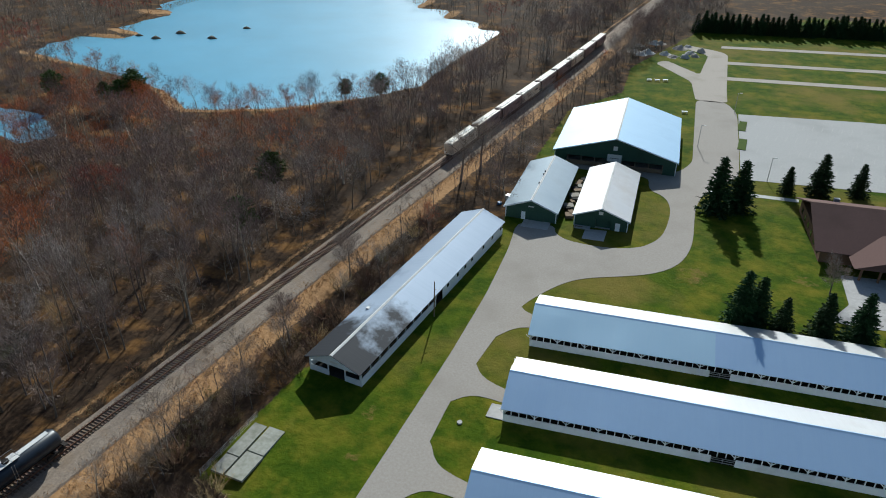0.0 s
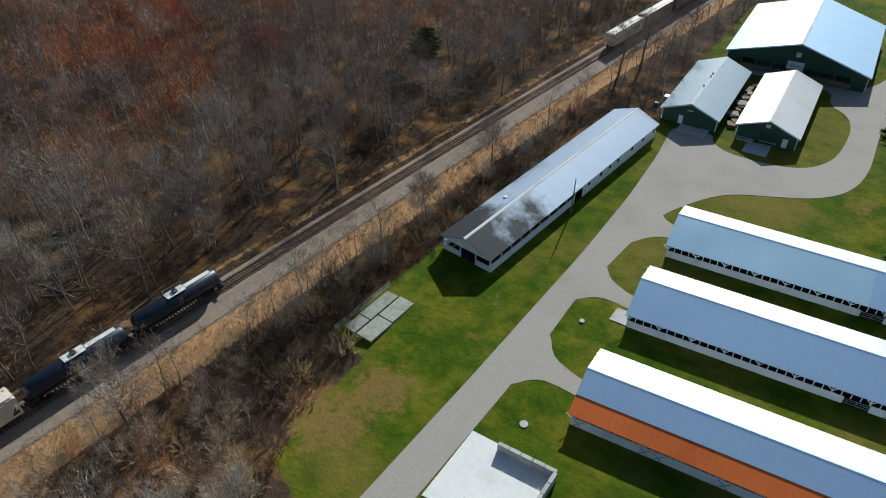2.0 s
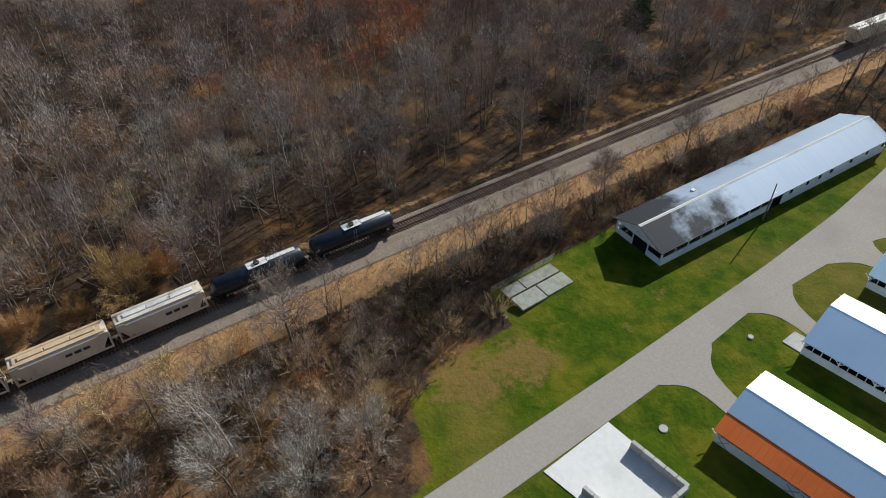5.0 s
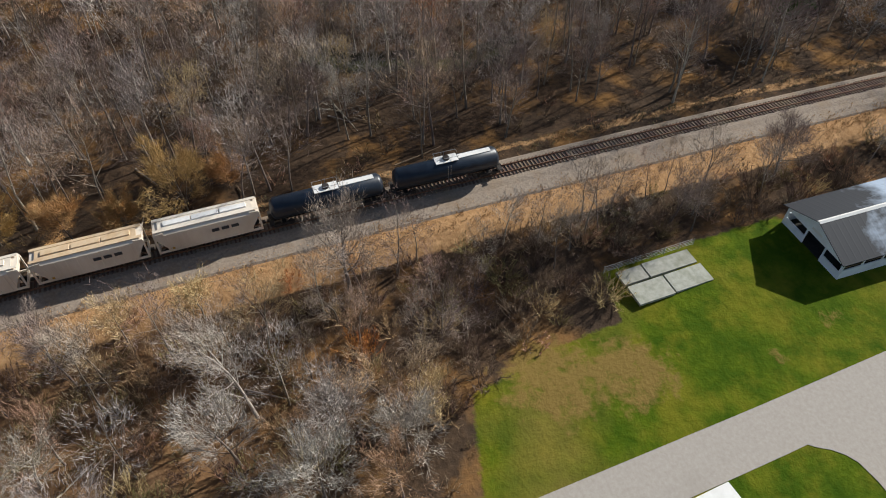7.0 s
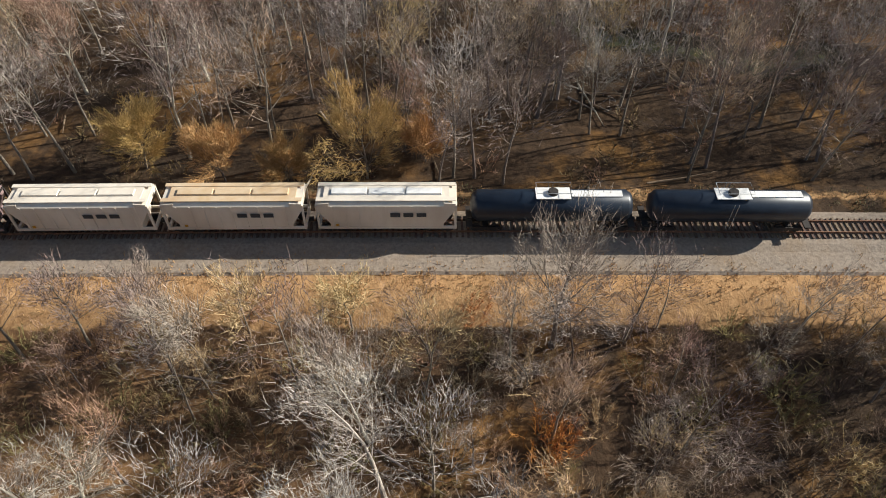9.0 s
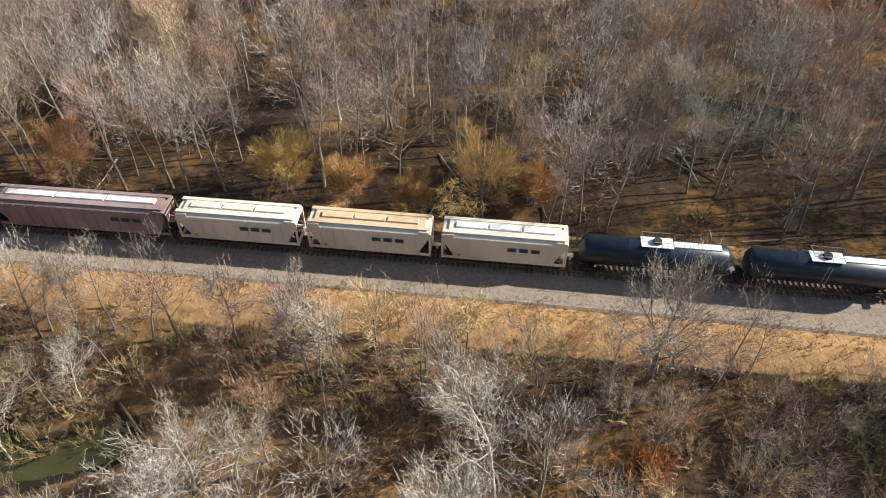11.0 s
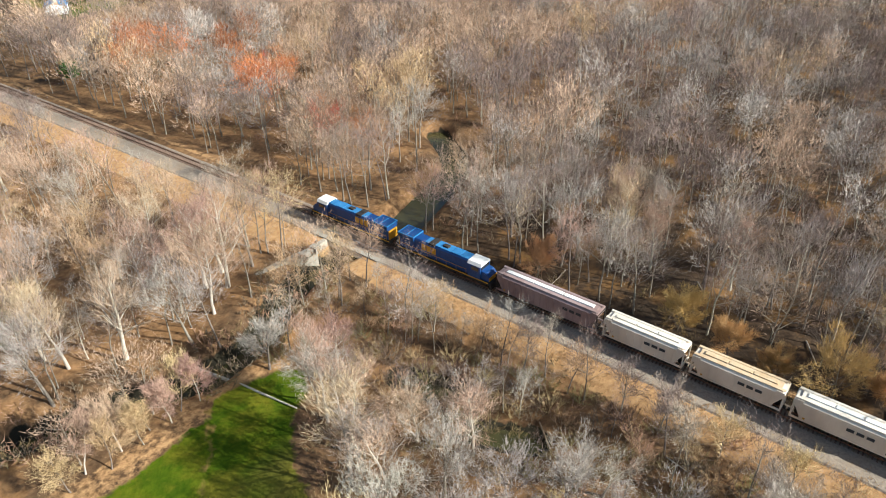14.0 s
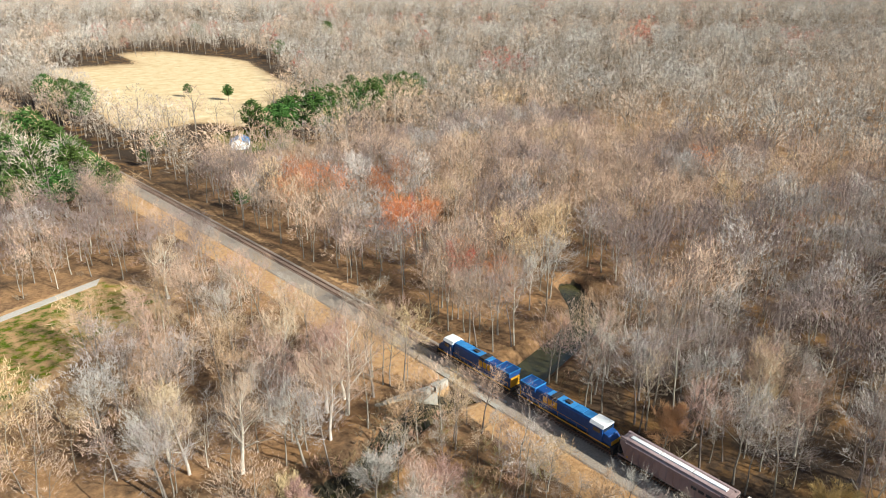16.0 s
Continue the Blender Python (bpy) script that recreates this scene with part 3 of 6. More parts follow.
slab4 = thing("concrete_slab", pose(0, 0, 0), "cracked old concrete slab of four panels in grass", "slab")
for x0, x1, y0, y1 in ((20.9, 23.1, 49.9, 53.4), (20.8, 23.1, 53.6, 60.4), (23.4, 26.4, 50.0, 55.0), (23.4, 26.3, 55.2, 60.6)):
    part("panel", MB().box(x0, x1, y0, y1, -0.2, 0.14, taper=0.02), M_SLAB, slab4)
fence = thing("wire_fence", pose(20.3, 48.5, -0.1), "low wire mesh fence beside the slab", "fence")
for k in range(7):
    part("post", MB().tube([(0, k * 2.2, 0), (0, k * 2.2, 1.3)], [0.045, 0.04], 6), M_STEEL, fence)
for z in (0.25, 0.55, 0.85, 1.2):
    part("wire", MB().tube([(0, 0, z), (0, 13.2, z)], [0.02, 0.02], 4), M_STEEL, fence)

bunker = thing("storage_bunker", pose(0, 0, 0), "three-sided concrete bunker with stained walls on a pale pad", "bunker")
part("pad", MB().prism([(48.3, 46.1), (60.7, 47.2), (61.2, 36.6), (48.8, 34.4)], "z", -0.3, 0.1), mat("bleached_concrete", (0.74, 0.72, 0.68), (0.82, 0.80, 0.77), 0.85, scale=1.2, big=0.2, c3=(0.62, 0.60, 0.56)), bunker)
for a, b in (((52.6, 45.7), (60.9, 46.6)), ((60.8, 46.4), (61.1, 37.4)), ((53.6, 36.4), (61.2, 37.3))):
    d = Vector((b[0] - a[0], b[1] - a[1], 0))
    n = 5
    for k in range(n):
        m = pose(a[0] + d.x * k / n, a[1] + d.y * k / n, 0, 0, 0, math.degrees(math.atan2(d.y, d.x)))
        part("wall_block", MB().box(0.02, d.length / n - 0.02, -0.3, 0.3, 0.1, 0.82, m, 0.02), M_CONC, bunker)
        part("wall_block", MB().box(0.02, d.length / n - 0.02, -0.29, 0.29, 0.83, 1.5, m, 0.03), M_CONC, bunker)

# ---- buildings ----


def slope(x0, x1, ye, ze, yr, zr, th=0.1):
    """One roof slope from eave to ridge, with ridge along x."""
    return MB().prism([(ye, ze), (yr, zr), (yr, zr + th), (ye, ze + th)], "x", x0, x1)


def gable(y0, y1, z0, ze, zr, x0, x1, door=None):
    yc = (y0 + y1) / 2
    if door:
        a, b, h = door
        return MB().prism([(y0, z0), (a, z0), (a, h), (b, h), (b, z0), (y1, z0), (y1, ze), (yc, zr), (y0, ze)], "x", x0, x1)
    return MB().prism([(y0, z0), (y1, z0), (y1, ze), (yc, zr), (y0, ze)], "x", x0, x1)


def open_barn(m, L, W, eave, ridge, label, sheets, group, low=1.35, rust=0.0, gate=31.0):
    """Long open-sided barn, ridge along x: low board walls, posts with braces, tin roof."""
    b = thing("barn", m, label, "barn", group)
    over, yc = 0.25, W / 2
    rise = (ridge - eave) / yc
    top = eave - (0.45 if rust else 0.0)
    # near-black floor over the whole inside of the barn
    part("floor", MB().box(0.1, L - 0.1, 0.1, W - 0.1, -0.1, 0.08), M_DARK, b, "near-black barn floor")
    for y, s in ((0, 1), (W, -1)):
        cuts = [0, gate, gate + 3.4, L]
        for x0, x1 in ((cuts[0], cuts[1]), (cuts[2], cuts[3])):
            part("low_wall", MB().box(x0, x1, min(y, y + s * 0.12), max(y, y + s * 0.12), -0.2, low), M_WHITE, b)
        part("gate", MB().box(gate, gate + 3.4, y + s * 0.02, y + s * 0.08, 0.25, 0.37).box(gate, gate + 3.4, y + s * 0.02, y + s * 0.08, 0.7, 0.8).box(gate, gate + 3.4, y + s * 0.02, y + s * 0.08, 1.05, 1.15).box(gate, gate + 0.1, y + s * 0.02, y + s * 0.08, 0.1, 1.15).box(gate + 1.65, gate + 1.75, y + s * 0.02, y + s * 0.08, 0.1, 1.15), M_STEEL, b, "steel tube gate")
        part("top_beam", MB().box(0, L, min(y, y + s * 0.16), max(y, y + s * 0.16), top - 0.28, top), M_WHITE, b)
        post = MB().box(-0.07, 0.07, -0.07, 0.07, low, top - 0.28)
        braced = MB().box(-0.09, 0.09, -0.08, 0.08, low, top - 0.28)
        braced.prism([(0.09, top - 0.95), (0.8, top - 0.28), (0.62, top - 0.28), (0.09, top - 0.78)], "y", -0.04, 0.04)
        braced.prism([(-0.09, top - 0.95), (-0.8, top - 0.28), (-0.62, top - 0.28), (-0.09, top - 0.78)], "y", -0.04, 0.04)
        pm, bm_ = post.mesh("post", M_WHITE), braced.mesh("braced_post", M_WHITE)
        for k in range(int(L / 1.22) + 1):
            o = part("post", bm_ if k % 4 == 0 else pm, None, b)
            o.location = (min(k * 1.22, L - 0.1) + 0.05, y + s * 0.1, 0)
        rows_ = MB()
        for yy in (W * 0.3, W * 0.7):
            for k in range(int(L / 4.9)):
                rows_.box(k * 4.9 + 2, k * 4.9 + 2.16, yy - 0.08, yy + 0.08, 0, eave + rise * min(yy, W - yy))
        if s > 0:
            part("inner_posts", rows_, M_WOOD, b)
    part("end_wall", gable(0.13, W - 0.13, -0.2, eave, ridge - 0.05, 0.0, 0.14, (yc - 1.8, yc + 1.8, 2.6)), M_WHITE, b)
    part("end_wall", gable(0.13, W - 0.13, -0.2, eave, ridge - 0.05, L - 0.14, L, (yc - 1.8, yc + 1.8, 2.6)), M_WHITE, b)
    z_o = eave - over * rise
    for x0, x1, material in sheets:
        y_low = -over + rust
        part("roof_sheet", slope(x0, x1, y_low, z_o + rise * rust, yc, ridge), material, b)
    # far slope takes a paler, neutral tin: its sunlight is put into the colour
    part("roof_far_slope", slope(-0.35, L + 0.35, W + over, z_o, yc, ridge), M_TIN_WARM, b, "tin roof slope coloured paler as the sunlit side")
    if rust:
        for k in range(int(L / 0.9)):
            mb = MB().prism([(-over - 0.2, z_o - 0.16), (-over + rust + 0.05, z_o + rise * rust - 0.02), (-over + rust + 0.05, z_o + rise * rust + 0.05), (-over - 0.2, z_o - 0.09)], "x", k * 0.9 - 0.35, k * 0.9 + 0.54)
            part("lean_to_sheet", mb, M_RUST, b, "rusty orange roof sheet")
    part("ridge_cap", MB().prism([(yc - 0.35, ridge - 0.02 - 0.35 * rise + 0.12), (yc, ridge + 0.14), (yc + 0.35, ridge - 0.35 * rise + 0.1), (yc, ridge + 0.02)], "x", -0.35, L + 0.35), M_TIN_SKY, b)
    return b


open_barn(pose(53.9, 97.0, 0, 0, 0, 8.1), 76, 13.2, 2.6, 4.9, "long white open-sided barn with a patched tin roof", [(-0.35, 31.6, M_TIN_PATCH), (31.6, 76.35, M_TIN_SKY)], "parallel barns")
open_barn(pose(56.0, 76.8, 0, 0, 0, 8.2), 76, 13.0, 2.6, 4.9, "long white open-sided barn with a grey tin roof", [(-0.35, 76.35, M_TIN_SKY)], "parallel barns", gate=31)
barn_c = open_barn(pose(58.1, 55.0, 0, 0, 0, 8.2), 76, 12.6, 2.7, 4.9, "long white barn with a rusty orange lower roof", [(-0.35, 76.35, M_TIN_SKY)], "parallel barns", rust=2.6, low=1.6, gate=44)
for k, x in enumerate((0.4, 9.5, 11.3, 19.5, 27.0, 36.0)):
    d_ = part("stall_door", MB().box(x, x + 1.5, -0.06, -0.01, 0.1, 1.55), M_WHITE, barn_c)
    fr = MB()
    for a, b_ in (((x, 0.1), (x + 1.5, 1.5)), ((x + 1.5, 0.1), (x, 1.5))):
        fr.tube([(a[0], -0.09, a[1]), (b_[0], -0.09, b_[1])], [0.06, 0.06], 4)
    part("cross_brace", fr, M_STEEL, d_)


def open_shed(m, L, W, eave, ridge):
    s = thing("livestock_shed", m, "long white shed with a soot-stained tin roof beside a drive", "shed")
    yc = W / 2
    rise = (ridge - eave) / yc
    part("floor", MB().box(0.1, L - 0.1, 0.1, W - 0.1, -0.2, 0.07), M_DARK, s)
    for y, k in ((0, 1), (W, -1)):
        a, b = min(y, y + k * 0.14), max(y, y + k * 0.14)
        part("low_wall", MB().box(0, 27, a, b, -0.9, 1.55), M_WHITE, s)
        part("window_wall", MB().box(30, L, a, b, -0.9, 1.5).box(30, L, a, b, 2.45, eave), M_WHITE, s)
        part("top_beam", MB().box(0, 30, a, b, eave - 0.25, eave), M_WHITE, s)
        x = 30.0
        for w in (1.8, 3.6, 2.6, 2.4, 5.0, 4.0, 4.0, 3.0, 3.6):
            part("wall_pier", MB().box(x, min(x + w, L), a, b, 1.5, 2.45), M_WHITE, s)
            part("window", MB().box(x + w, min(x + w + 1.0, L), a + 0.05, b - 0.05, 1.5, 2.45), M_GLASS, s, "dark window pane")
            x += w + 1.0
            if x > L - 1:
                break
        pm = MB().box(-0.09, 0.09, -0.07, 0.07, 1.55, eave - 0.25).mesh("post", M_WHITE)
        for i in range(10):
            o = part("post", pm, None, s)
            o.location = (0.1 + i * 3.0, y + k * 0.1, 0)
        part("stall_rail", MB().box(0, 30, y + k * 0.06, y + k * 0.1, 2.0, 2.07), M_WOOD, s)
    part("end_wall", gable(0.15, W - 0.15, 2.35, eave, ridge - 0.05, 0.0, 0.14), M_WHITE, s)
    part("end_panel", MB().box(0, 0.14, 0.15, 3.4, -0.6, 1.15).box(0, 0.16, 0.15, 0.35, 1.15, 2.35).box(0, 0.16, 3.2, 3.4, 1.15, 2.35), M_WHITE, s)
    part("end_panel", MB().box(0, 0.14, 6.6, W - 0.15, -0.9, 1.15).box(0, 0.16, W - 0.35, W - 0.15, 1.15, 2.35).box(0, 0.16, 6.6, 6.8, 1.15, 2.35), M_WHITE, s)
    part("sign_board", MB().box(-0.05, -0.01, yc - 0.9, yc + 0.9, 3.0, 3.35), M_CABROOF, s)
    part("far_end_wall", gable(0.15, W - 0.15, -0.3, eave, ridge - 0.05, L - 0.14, L), M_WHITE, s)
    for ye in (-0.35, W + 0.35):
        part("roof_slope", slope(-0.8, L + 0.5, ye, eave - 0.35 * rise, yc, ridge), M_TIN_OLD, s)
    part("ridge_cap", MB().prism([(yc - 0.3, ridge - 0.3 * rise + 0.11), (yc, ridge + 0.16), (yc + 0.3, ridge - 0.3 * rise + 0.11)], "x", -0.8, L + 0.5), M_CABROOF, s, "pale ridge cap")
    part("roof_vent", MB().box(14.6, 15.3, W * 0.72, W * 0.78, ridge - 1.3, ridge - 0.65), M_CABROOF, s)
    return s


open_shed(pose(31.8, 74.6, 0, 0, 0, 87.1), 61.0, 10.6, 3.15, 5.2)


def pole_building(m, L, W, eave, ridge, wall, roof, label, name, door, extra=None):
    """Closed gabled building, ridge along x; the front gable faces -x."""
    s = thing(name, m, label, "building")
    yc, rise = W / 2, (ridge - eave) / (W / 2)
    for y, k in ((0, 1), (W, -1)):
        part("wall", MB().box(0, L, min(y, y + k * 0.2), max(y, y + k * 0.2), -0.6, eave), wall, s)
    part("wall", gable(0.2, W - 0.2, -0.3, eave, ridge - 0.05, 0, 0.2, door), wall, s)
    part("wall", gable(0.2, W - 0.2, -0.3, eave, ridge - 0.05, L - 0.2, L), wall, s)
    part("floor", MB().box(0.2, L - 0.2, 0.2, W - 0.2, -0.2, 0.06), M_CONC, s)
    for ye in (-0.5, W + 0.5):
        part("roof_slope", slope(-0.6, L + 0.6, ye, eave - 0.5 * rise, yc, ridge, 0.12), roof, s)
    part("ridge_cap", MB().prism([(yc - 0.3, ridge - 0.3 * rise + 0.13), (yc, ridge + 0.18), (yc + 0.3, ridge - 0.3 * rise + 0.13)], "x", -0.6, L + 0.6), M_CABROOF, s)
    for y in (-0.02, W - 0.18):
        part("corner_trim", MB().box(-0.03, 0.17, y, y + 0.2, 0, eave), M_WHITE, s)
    for a, b in ((-0.5, yc), (W + 0.5, yc)):
        part("verge_trim", MB().prism([(a, eave - 0.5 * rise - 0.18), (b, ridge - 0.18), (b, ridge + 0.02), (a, eave - 0.5 * rise + 0.02)], "x", -0.63, -0.6), M_WHITE, s)
    return s


hall = pole_building(pose(67.3, 187.6, 0, 0, 0, 96.3), 39, 34, 4.2, 9.2, M_GREEN, M_TIN_HALL, "large dark green show hall with a pale metal roof", "show_hall", (3.5, 30.5, 2.9))
for y0_, y1_ in ((0.3, 14.5), (19.5, 33.7)):
    part("stall_board", MB().box(0.5, 0.6, y0_, y1_, 0.0, 1.3), M_WOOD, hall, "brown timber stall boarding")
for k in range(8):
    part("post", MB().box(0.02, 0.22, 3.5 + k * 3.78, 3.75 + k * 3.78, 0, 2.9), M_WOOD, hall)
part("entrance_sign", MB().box(-0.14, -0.02, 15.0, 19.0, 2.2, 4.4), M_CABROOF, hall, "white entrance sign panel")
part("sign_bar", MB().box(-0.17, -0.15, 15.8, 18.2, 3.2, 3.35), M_BARS, hall)
part("gable_window", MB().box(-0.08, -0.01, 16.4, 17.6, 5.6, 6.8), M_CABROOF, hall)

hut_b = pole_building(pose(44.9, 145.8, 0, 0, 0, 95.2), 29.5, 12.6, 3.1, 5.5, M_GREEN, M_TIN_DULL, "green metal-sided workshop with a grey tin roof", "workshop", None)
part("side_door", MB().box(-0.08, 0.0, 7.6, 8.6, 0, 2.05), M_WHITE, hut_b, "white door")
part("sliding_door", MB().box(-0.1, 0.0, 3.0, 6.8, 0, 2.7), M_GREEN, hut_b)
part("name_bar", MB().box(-0.06, -0.01, 5.6, 7.0, 3.5, 3.75), M_CABROOF, hut_b)
for k in (0.35, 0.55, 0.62):
    part("roof_vent", MB().tube([(29 * k, 6.6, 5.2), (29 * k, 6.6, 5.9)], [0.18, 0.16], 8), M_UNDER, hut_b)
hut_c = pole_building(pose(61.6, 148.4, 0, 0, 0, 95.7), 29.5, 12.7, 3.1, 5.5, M_GREEN, M_TIN_WARM, "green metal-sided hall with a bright streaked tin roof", "small_hall", (4.0, 7.6, 2.4))
part("inner_door", MB().box(0.8, 0.9, 4.0, 7.6, 0, 2.4), M_GREEN, hut_c)
part("side_door", MB().box(-0.08, 0.0, 1.8, 2.9, 0, 2.05), M_WHITE, hut_c, "white door")
part("gable_window", MB().box(-0.08, 0.0, 6.0, 7.0, 3.7, 4.5), M_CABROOF, hut_c)
part("step", MB().box(-1.6, -0.05, 8.6, 12.4, -0.05, 0.25), M_CONC, hut_c)
bench = thing("bench", pose(50.6, 145.6, 0.25, 0, 0, 6), "small brown wooden bench by a porch", "bench")
part("seat", MB().box(-0.9, 0.9, -0.2, 0.2, 0.4, 0.46), M_WOOD, bench)
for x in (-0.8, 0.8):
    part("leg", MB().box(x - 0.05, x + 0.05, -0.18, 0.18, 0, 0.4), M_WOOD, bench)
for x0, y0, w in ((37.5, 141, 6.5), (52.5, 141.2, 5.0)):
    slab("apron_" + ("west" if x0 < 45 else "east"), [(x0, y0), (x0 + w, y0 + 0.6), (x0 + w - 0.4, y0 + 6), (x0 - 0.4, y0 + 5)], -0.3, 0.075, M_CONC, "concrete door apron", "apron")
rngs = random.Random(11)
for k in range(16):
    x, y = 46.9 + rngs.uniform(-1.2, 1.2) - 0.09 * (k * 1.6), 151 + k * 1.6
    w, d_, h = rngs.uniform(0.5, 1.3), rngs.uniform(0.5, 1.2), rngs.uniform(0.4, 1.2)
    c = thing("pallet_stack", pose(x, y, 0, 0, 0, rngs.uniform(0, 40)), "stack of weathered timber and pallets between buildings", "timber stack", "yard clutter")
    for i in range(4):
        part("board", MB().box(-w, w, -d_, d_, i * h / 4, i * h / 4 + h / 6), (M_WOOD, M_WOOD, M_DARK, M_OLDCONC)[k % 4], c)

lodge = thing("club_building", pose(102.0, 151.5, 0, 0, 0, 8), "brick building with a broad brown shingled hip roof", "building")
part("wall", MB().box(0.8, 42, 0.8, 27, -0.2, 3.2), M_BRICK, lodge)
part("roof", MB().prism([(-0.3, 2.9), (13.9, 8.2), (28.2, 2.9), (28.2, 3.15), (13.9, 8.45), (-0.3, 3.15)], "x", -0.6, 42), M_SHINGLE, lodge)
part("porch_roof", MB().prism([(-9.5, 2.9), (9.5, 2.9), (0, 6.3)], "y", -3.0, 9.0).mesh("porch_roof", M_SHINGLE), None, lodge).location = (15.5, -3.0, 0)
for k in range(5):
    part("porch_post", MB().box(7.5 + k * 3.6, 7.9 + k * 3.6, -5.6, -5.2, -0.1, 2.95), M_BRICK, lodge)
for k in range(6):
    part("window", MB().box(0.72, 0.79, 3 + k * 4, 4.4 + k * 4, 0.9, 2.3), M_GLASS, lodge)
part("roof_unit", MB().box(8, 9.3, 27.2, 28.2, 3.2, 4.2), M_STEEL, lodge)
slab("lodge_path", [(104, 128), (108, 136), (107, 148), (118, 150), (122, 130)], -0.3, 0.05, M_CONC, "concrete entrance path", "path")


def lamp_post(x, y, h=7.0):
    p = thing("street_lamp", pose(x, y, 0), "tall grey parking lot lamp post", "lamp post", "lamp posts")
    part("pole", MB().tube([(0, 0, 0), (0, 0, h)], [0.1, 0.06], 8), M_STEEL, p)
    part("arm", MB().tube([(0, 0, h - 0.1), (0.9, 0, h + 0.1)], [0.05, 0.05], 6), M_STEEL, p)
    part("lamp_head", MB().box(0.6, 1.3, -0.18, 0.18, h, h + 0.16), M_CABROOF, p)


for x, y in ((78.5, 254), (91, 194.5), (70.5, 214)):
    lamp_post(x, y)
pole = thing("utility_pole", pose(34.3, 98.2, 0), "leaning grey wooden utility pole beside the shed", "pole")
part("pole", MB().tube([(0, 0, -0.2), (0.1, 0, 8.0)], [0.15, 0.1], 8), M_WOOD, pole)
part("bracket", MB().box(0.05, 0.6, -0.04, 0.04, 6.3, 6.4), M_STEEL, pole)
for k, (x, y) in enumerate(((44.5, 282), (47.5, 283), (50.5, 284), (62.6, 246))):
    t_ = thing("picnic_table", pose(x, y, 0, 0, 0, 10), "white painted picnic table on the grass", "table", "picnic tables")
    part("tabletop", MB().box(-1, 1, -0.4, 0.4, 0.7, 0.76), M_WHITE, t_)
    for s in (-0.75, 0.75):
        part("bench", MB().box(-1, 1, s - 0.14, s + 0.14, 0.42, 0.47), M_WHITE, t_)
        part("leg", MB().box(s - 0.05, s + 0.05, -0.7, 0.7, 0.0, 0.7), M_WHITE, t_)
rngs = random.Random(5)
for k in range(14):
    x, y = rngs.uniform(30, 60), rngs.uniform(322, 350)
    h = rngs.uniform(0.8, 2.2)
    p = tagged(part("gravel_mound", MB().tube([(x, y, -0.1), (x, y, h * 0.5), (x + 0.4, y, h)], [rngs.uniform(2, 4), 1.6, 0.2], 9), M_CONC if k % 2 else M_GRAVEL), "pile of pale rubble and gravel", "heap", "gravel mounds")
for k in range(10):
    x, y = rngs.uniform(27, 31), rngs.uniform(138, 176)
    p = tagged(part("scrap_crate", MB().box(x, x + rngs.uniform(0.8, 2), y, y + rngs.uniform(0.8, 2), -0.9, rngs.uniform(0.5, 1.4), taper=0.04), (M_WHITE, M_STEEL, M_RUST, M_BLUEROOF)[k % 4]), "discarded crate by the workshop wall", "crate", "yard scrap")

# ---- bridge over the creek ----
bridge = thing("railway_bridge", pose(0, 0, 0), "short railway bridge with old concrete abutments over a creek", "bridge")
bx = along(0, -82)
for y0, y1 in ((-91.5, -87.6), (-76.8, -73.0)):
    part("abutment", MB().box(bx - 4.2, bx + 6.6, y0, y1, -5, -0.15, taper=0.05), M_OLDCONC, bridge, "weathered concrete abutment")
part("deck", MB().box(bx - 2.6, bx + 2.6, -90.0, -74.5, -0.75, 0.2), M_OLDCONC, bridge)
for o, w in ((2.75, 0.45), (-2.9, 0.4), (5.2, 0.45)):
    part("girder", MB().box(bx + o, bx + o + w, -91, -74, -0.9, 0.42 if o != 5.2 else 0.18, taper=0.02), M_STEEL if o == 2.75 else M_OLDCONC, bridge, "pale deck girder")
part("walkway", MB().box(bx + 3.25, bx + 5.15, -91, -74, -0.2, 0.1), M_OLDCONC, bridge)
wing = MB()
for k, (x, y, z) in enumerate(((6.2, -86.4, 1.1), (10.0, -87.8, 0.75), (14.0, -89.2, 0.2), (17.5, -90.6, -0.7))):
    wing.v += [(x, y, -5), (x + 0.35, y + 1.3, -5), (x + 0.35, y + 1.1, z), (x, y, z)]
    if k:
        n_ = 4 * k
        wing.f += [(n_ - 4 + i, n_ + i, n_ + (i + 1) % 4, n_ - 4 + (i + 1) % 4) for i in range(4)]
wing.f += [(0, 1, 2, 3), (15, 14, 13, 12)]
part("wing_wall", wing, M_OLDCONC, bridge, "sloping concrete wing wall")
part("pier_cap", MB().box(5.6, 7.2, -87.0, -84.9, 0.5, 1.25, taper=0.12), M_OLDCONC, bridge)
part("wing_return", MB().box(bx + 6.5, 6.4, -87.2, -86.2, -5, 0.85, taper=0.04), M_OLDCONC, bridge)

# ---- train: local y runs along the car, z = 0 at the rail head ----


def on_track(y):
    a = math.degrees(math.atan2(float(track_x(y + 5) - track_x(y - 5)), 10.0))
    return pose(along(0, y), y, 0.69, 0, 0, -a)


wheel_mesh = MB().tube([(-0.07, 0, 0.48), (0.07, 0, 0.48)], [0.48, 0.48], 14).mesh("wheel", M_UNDER)


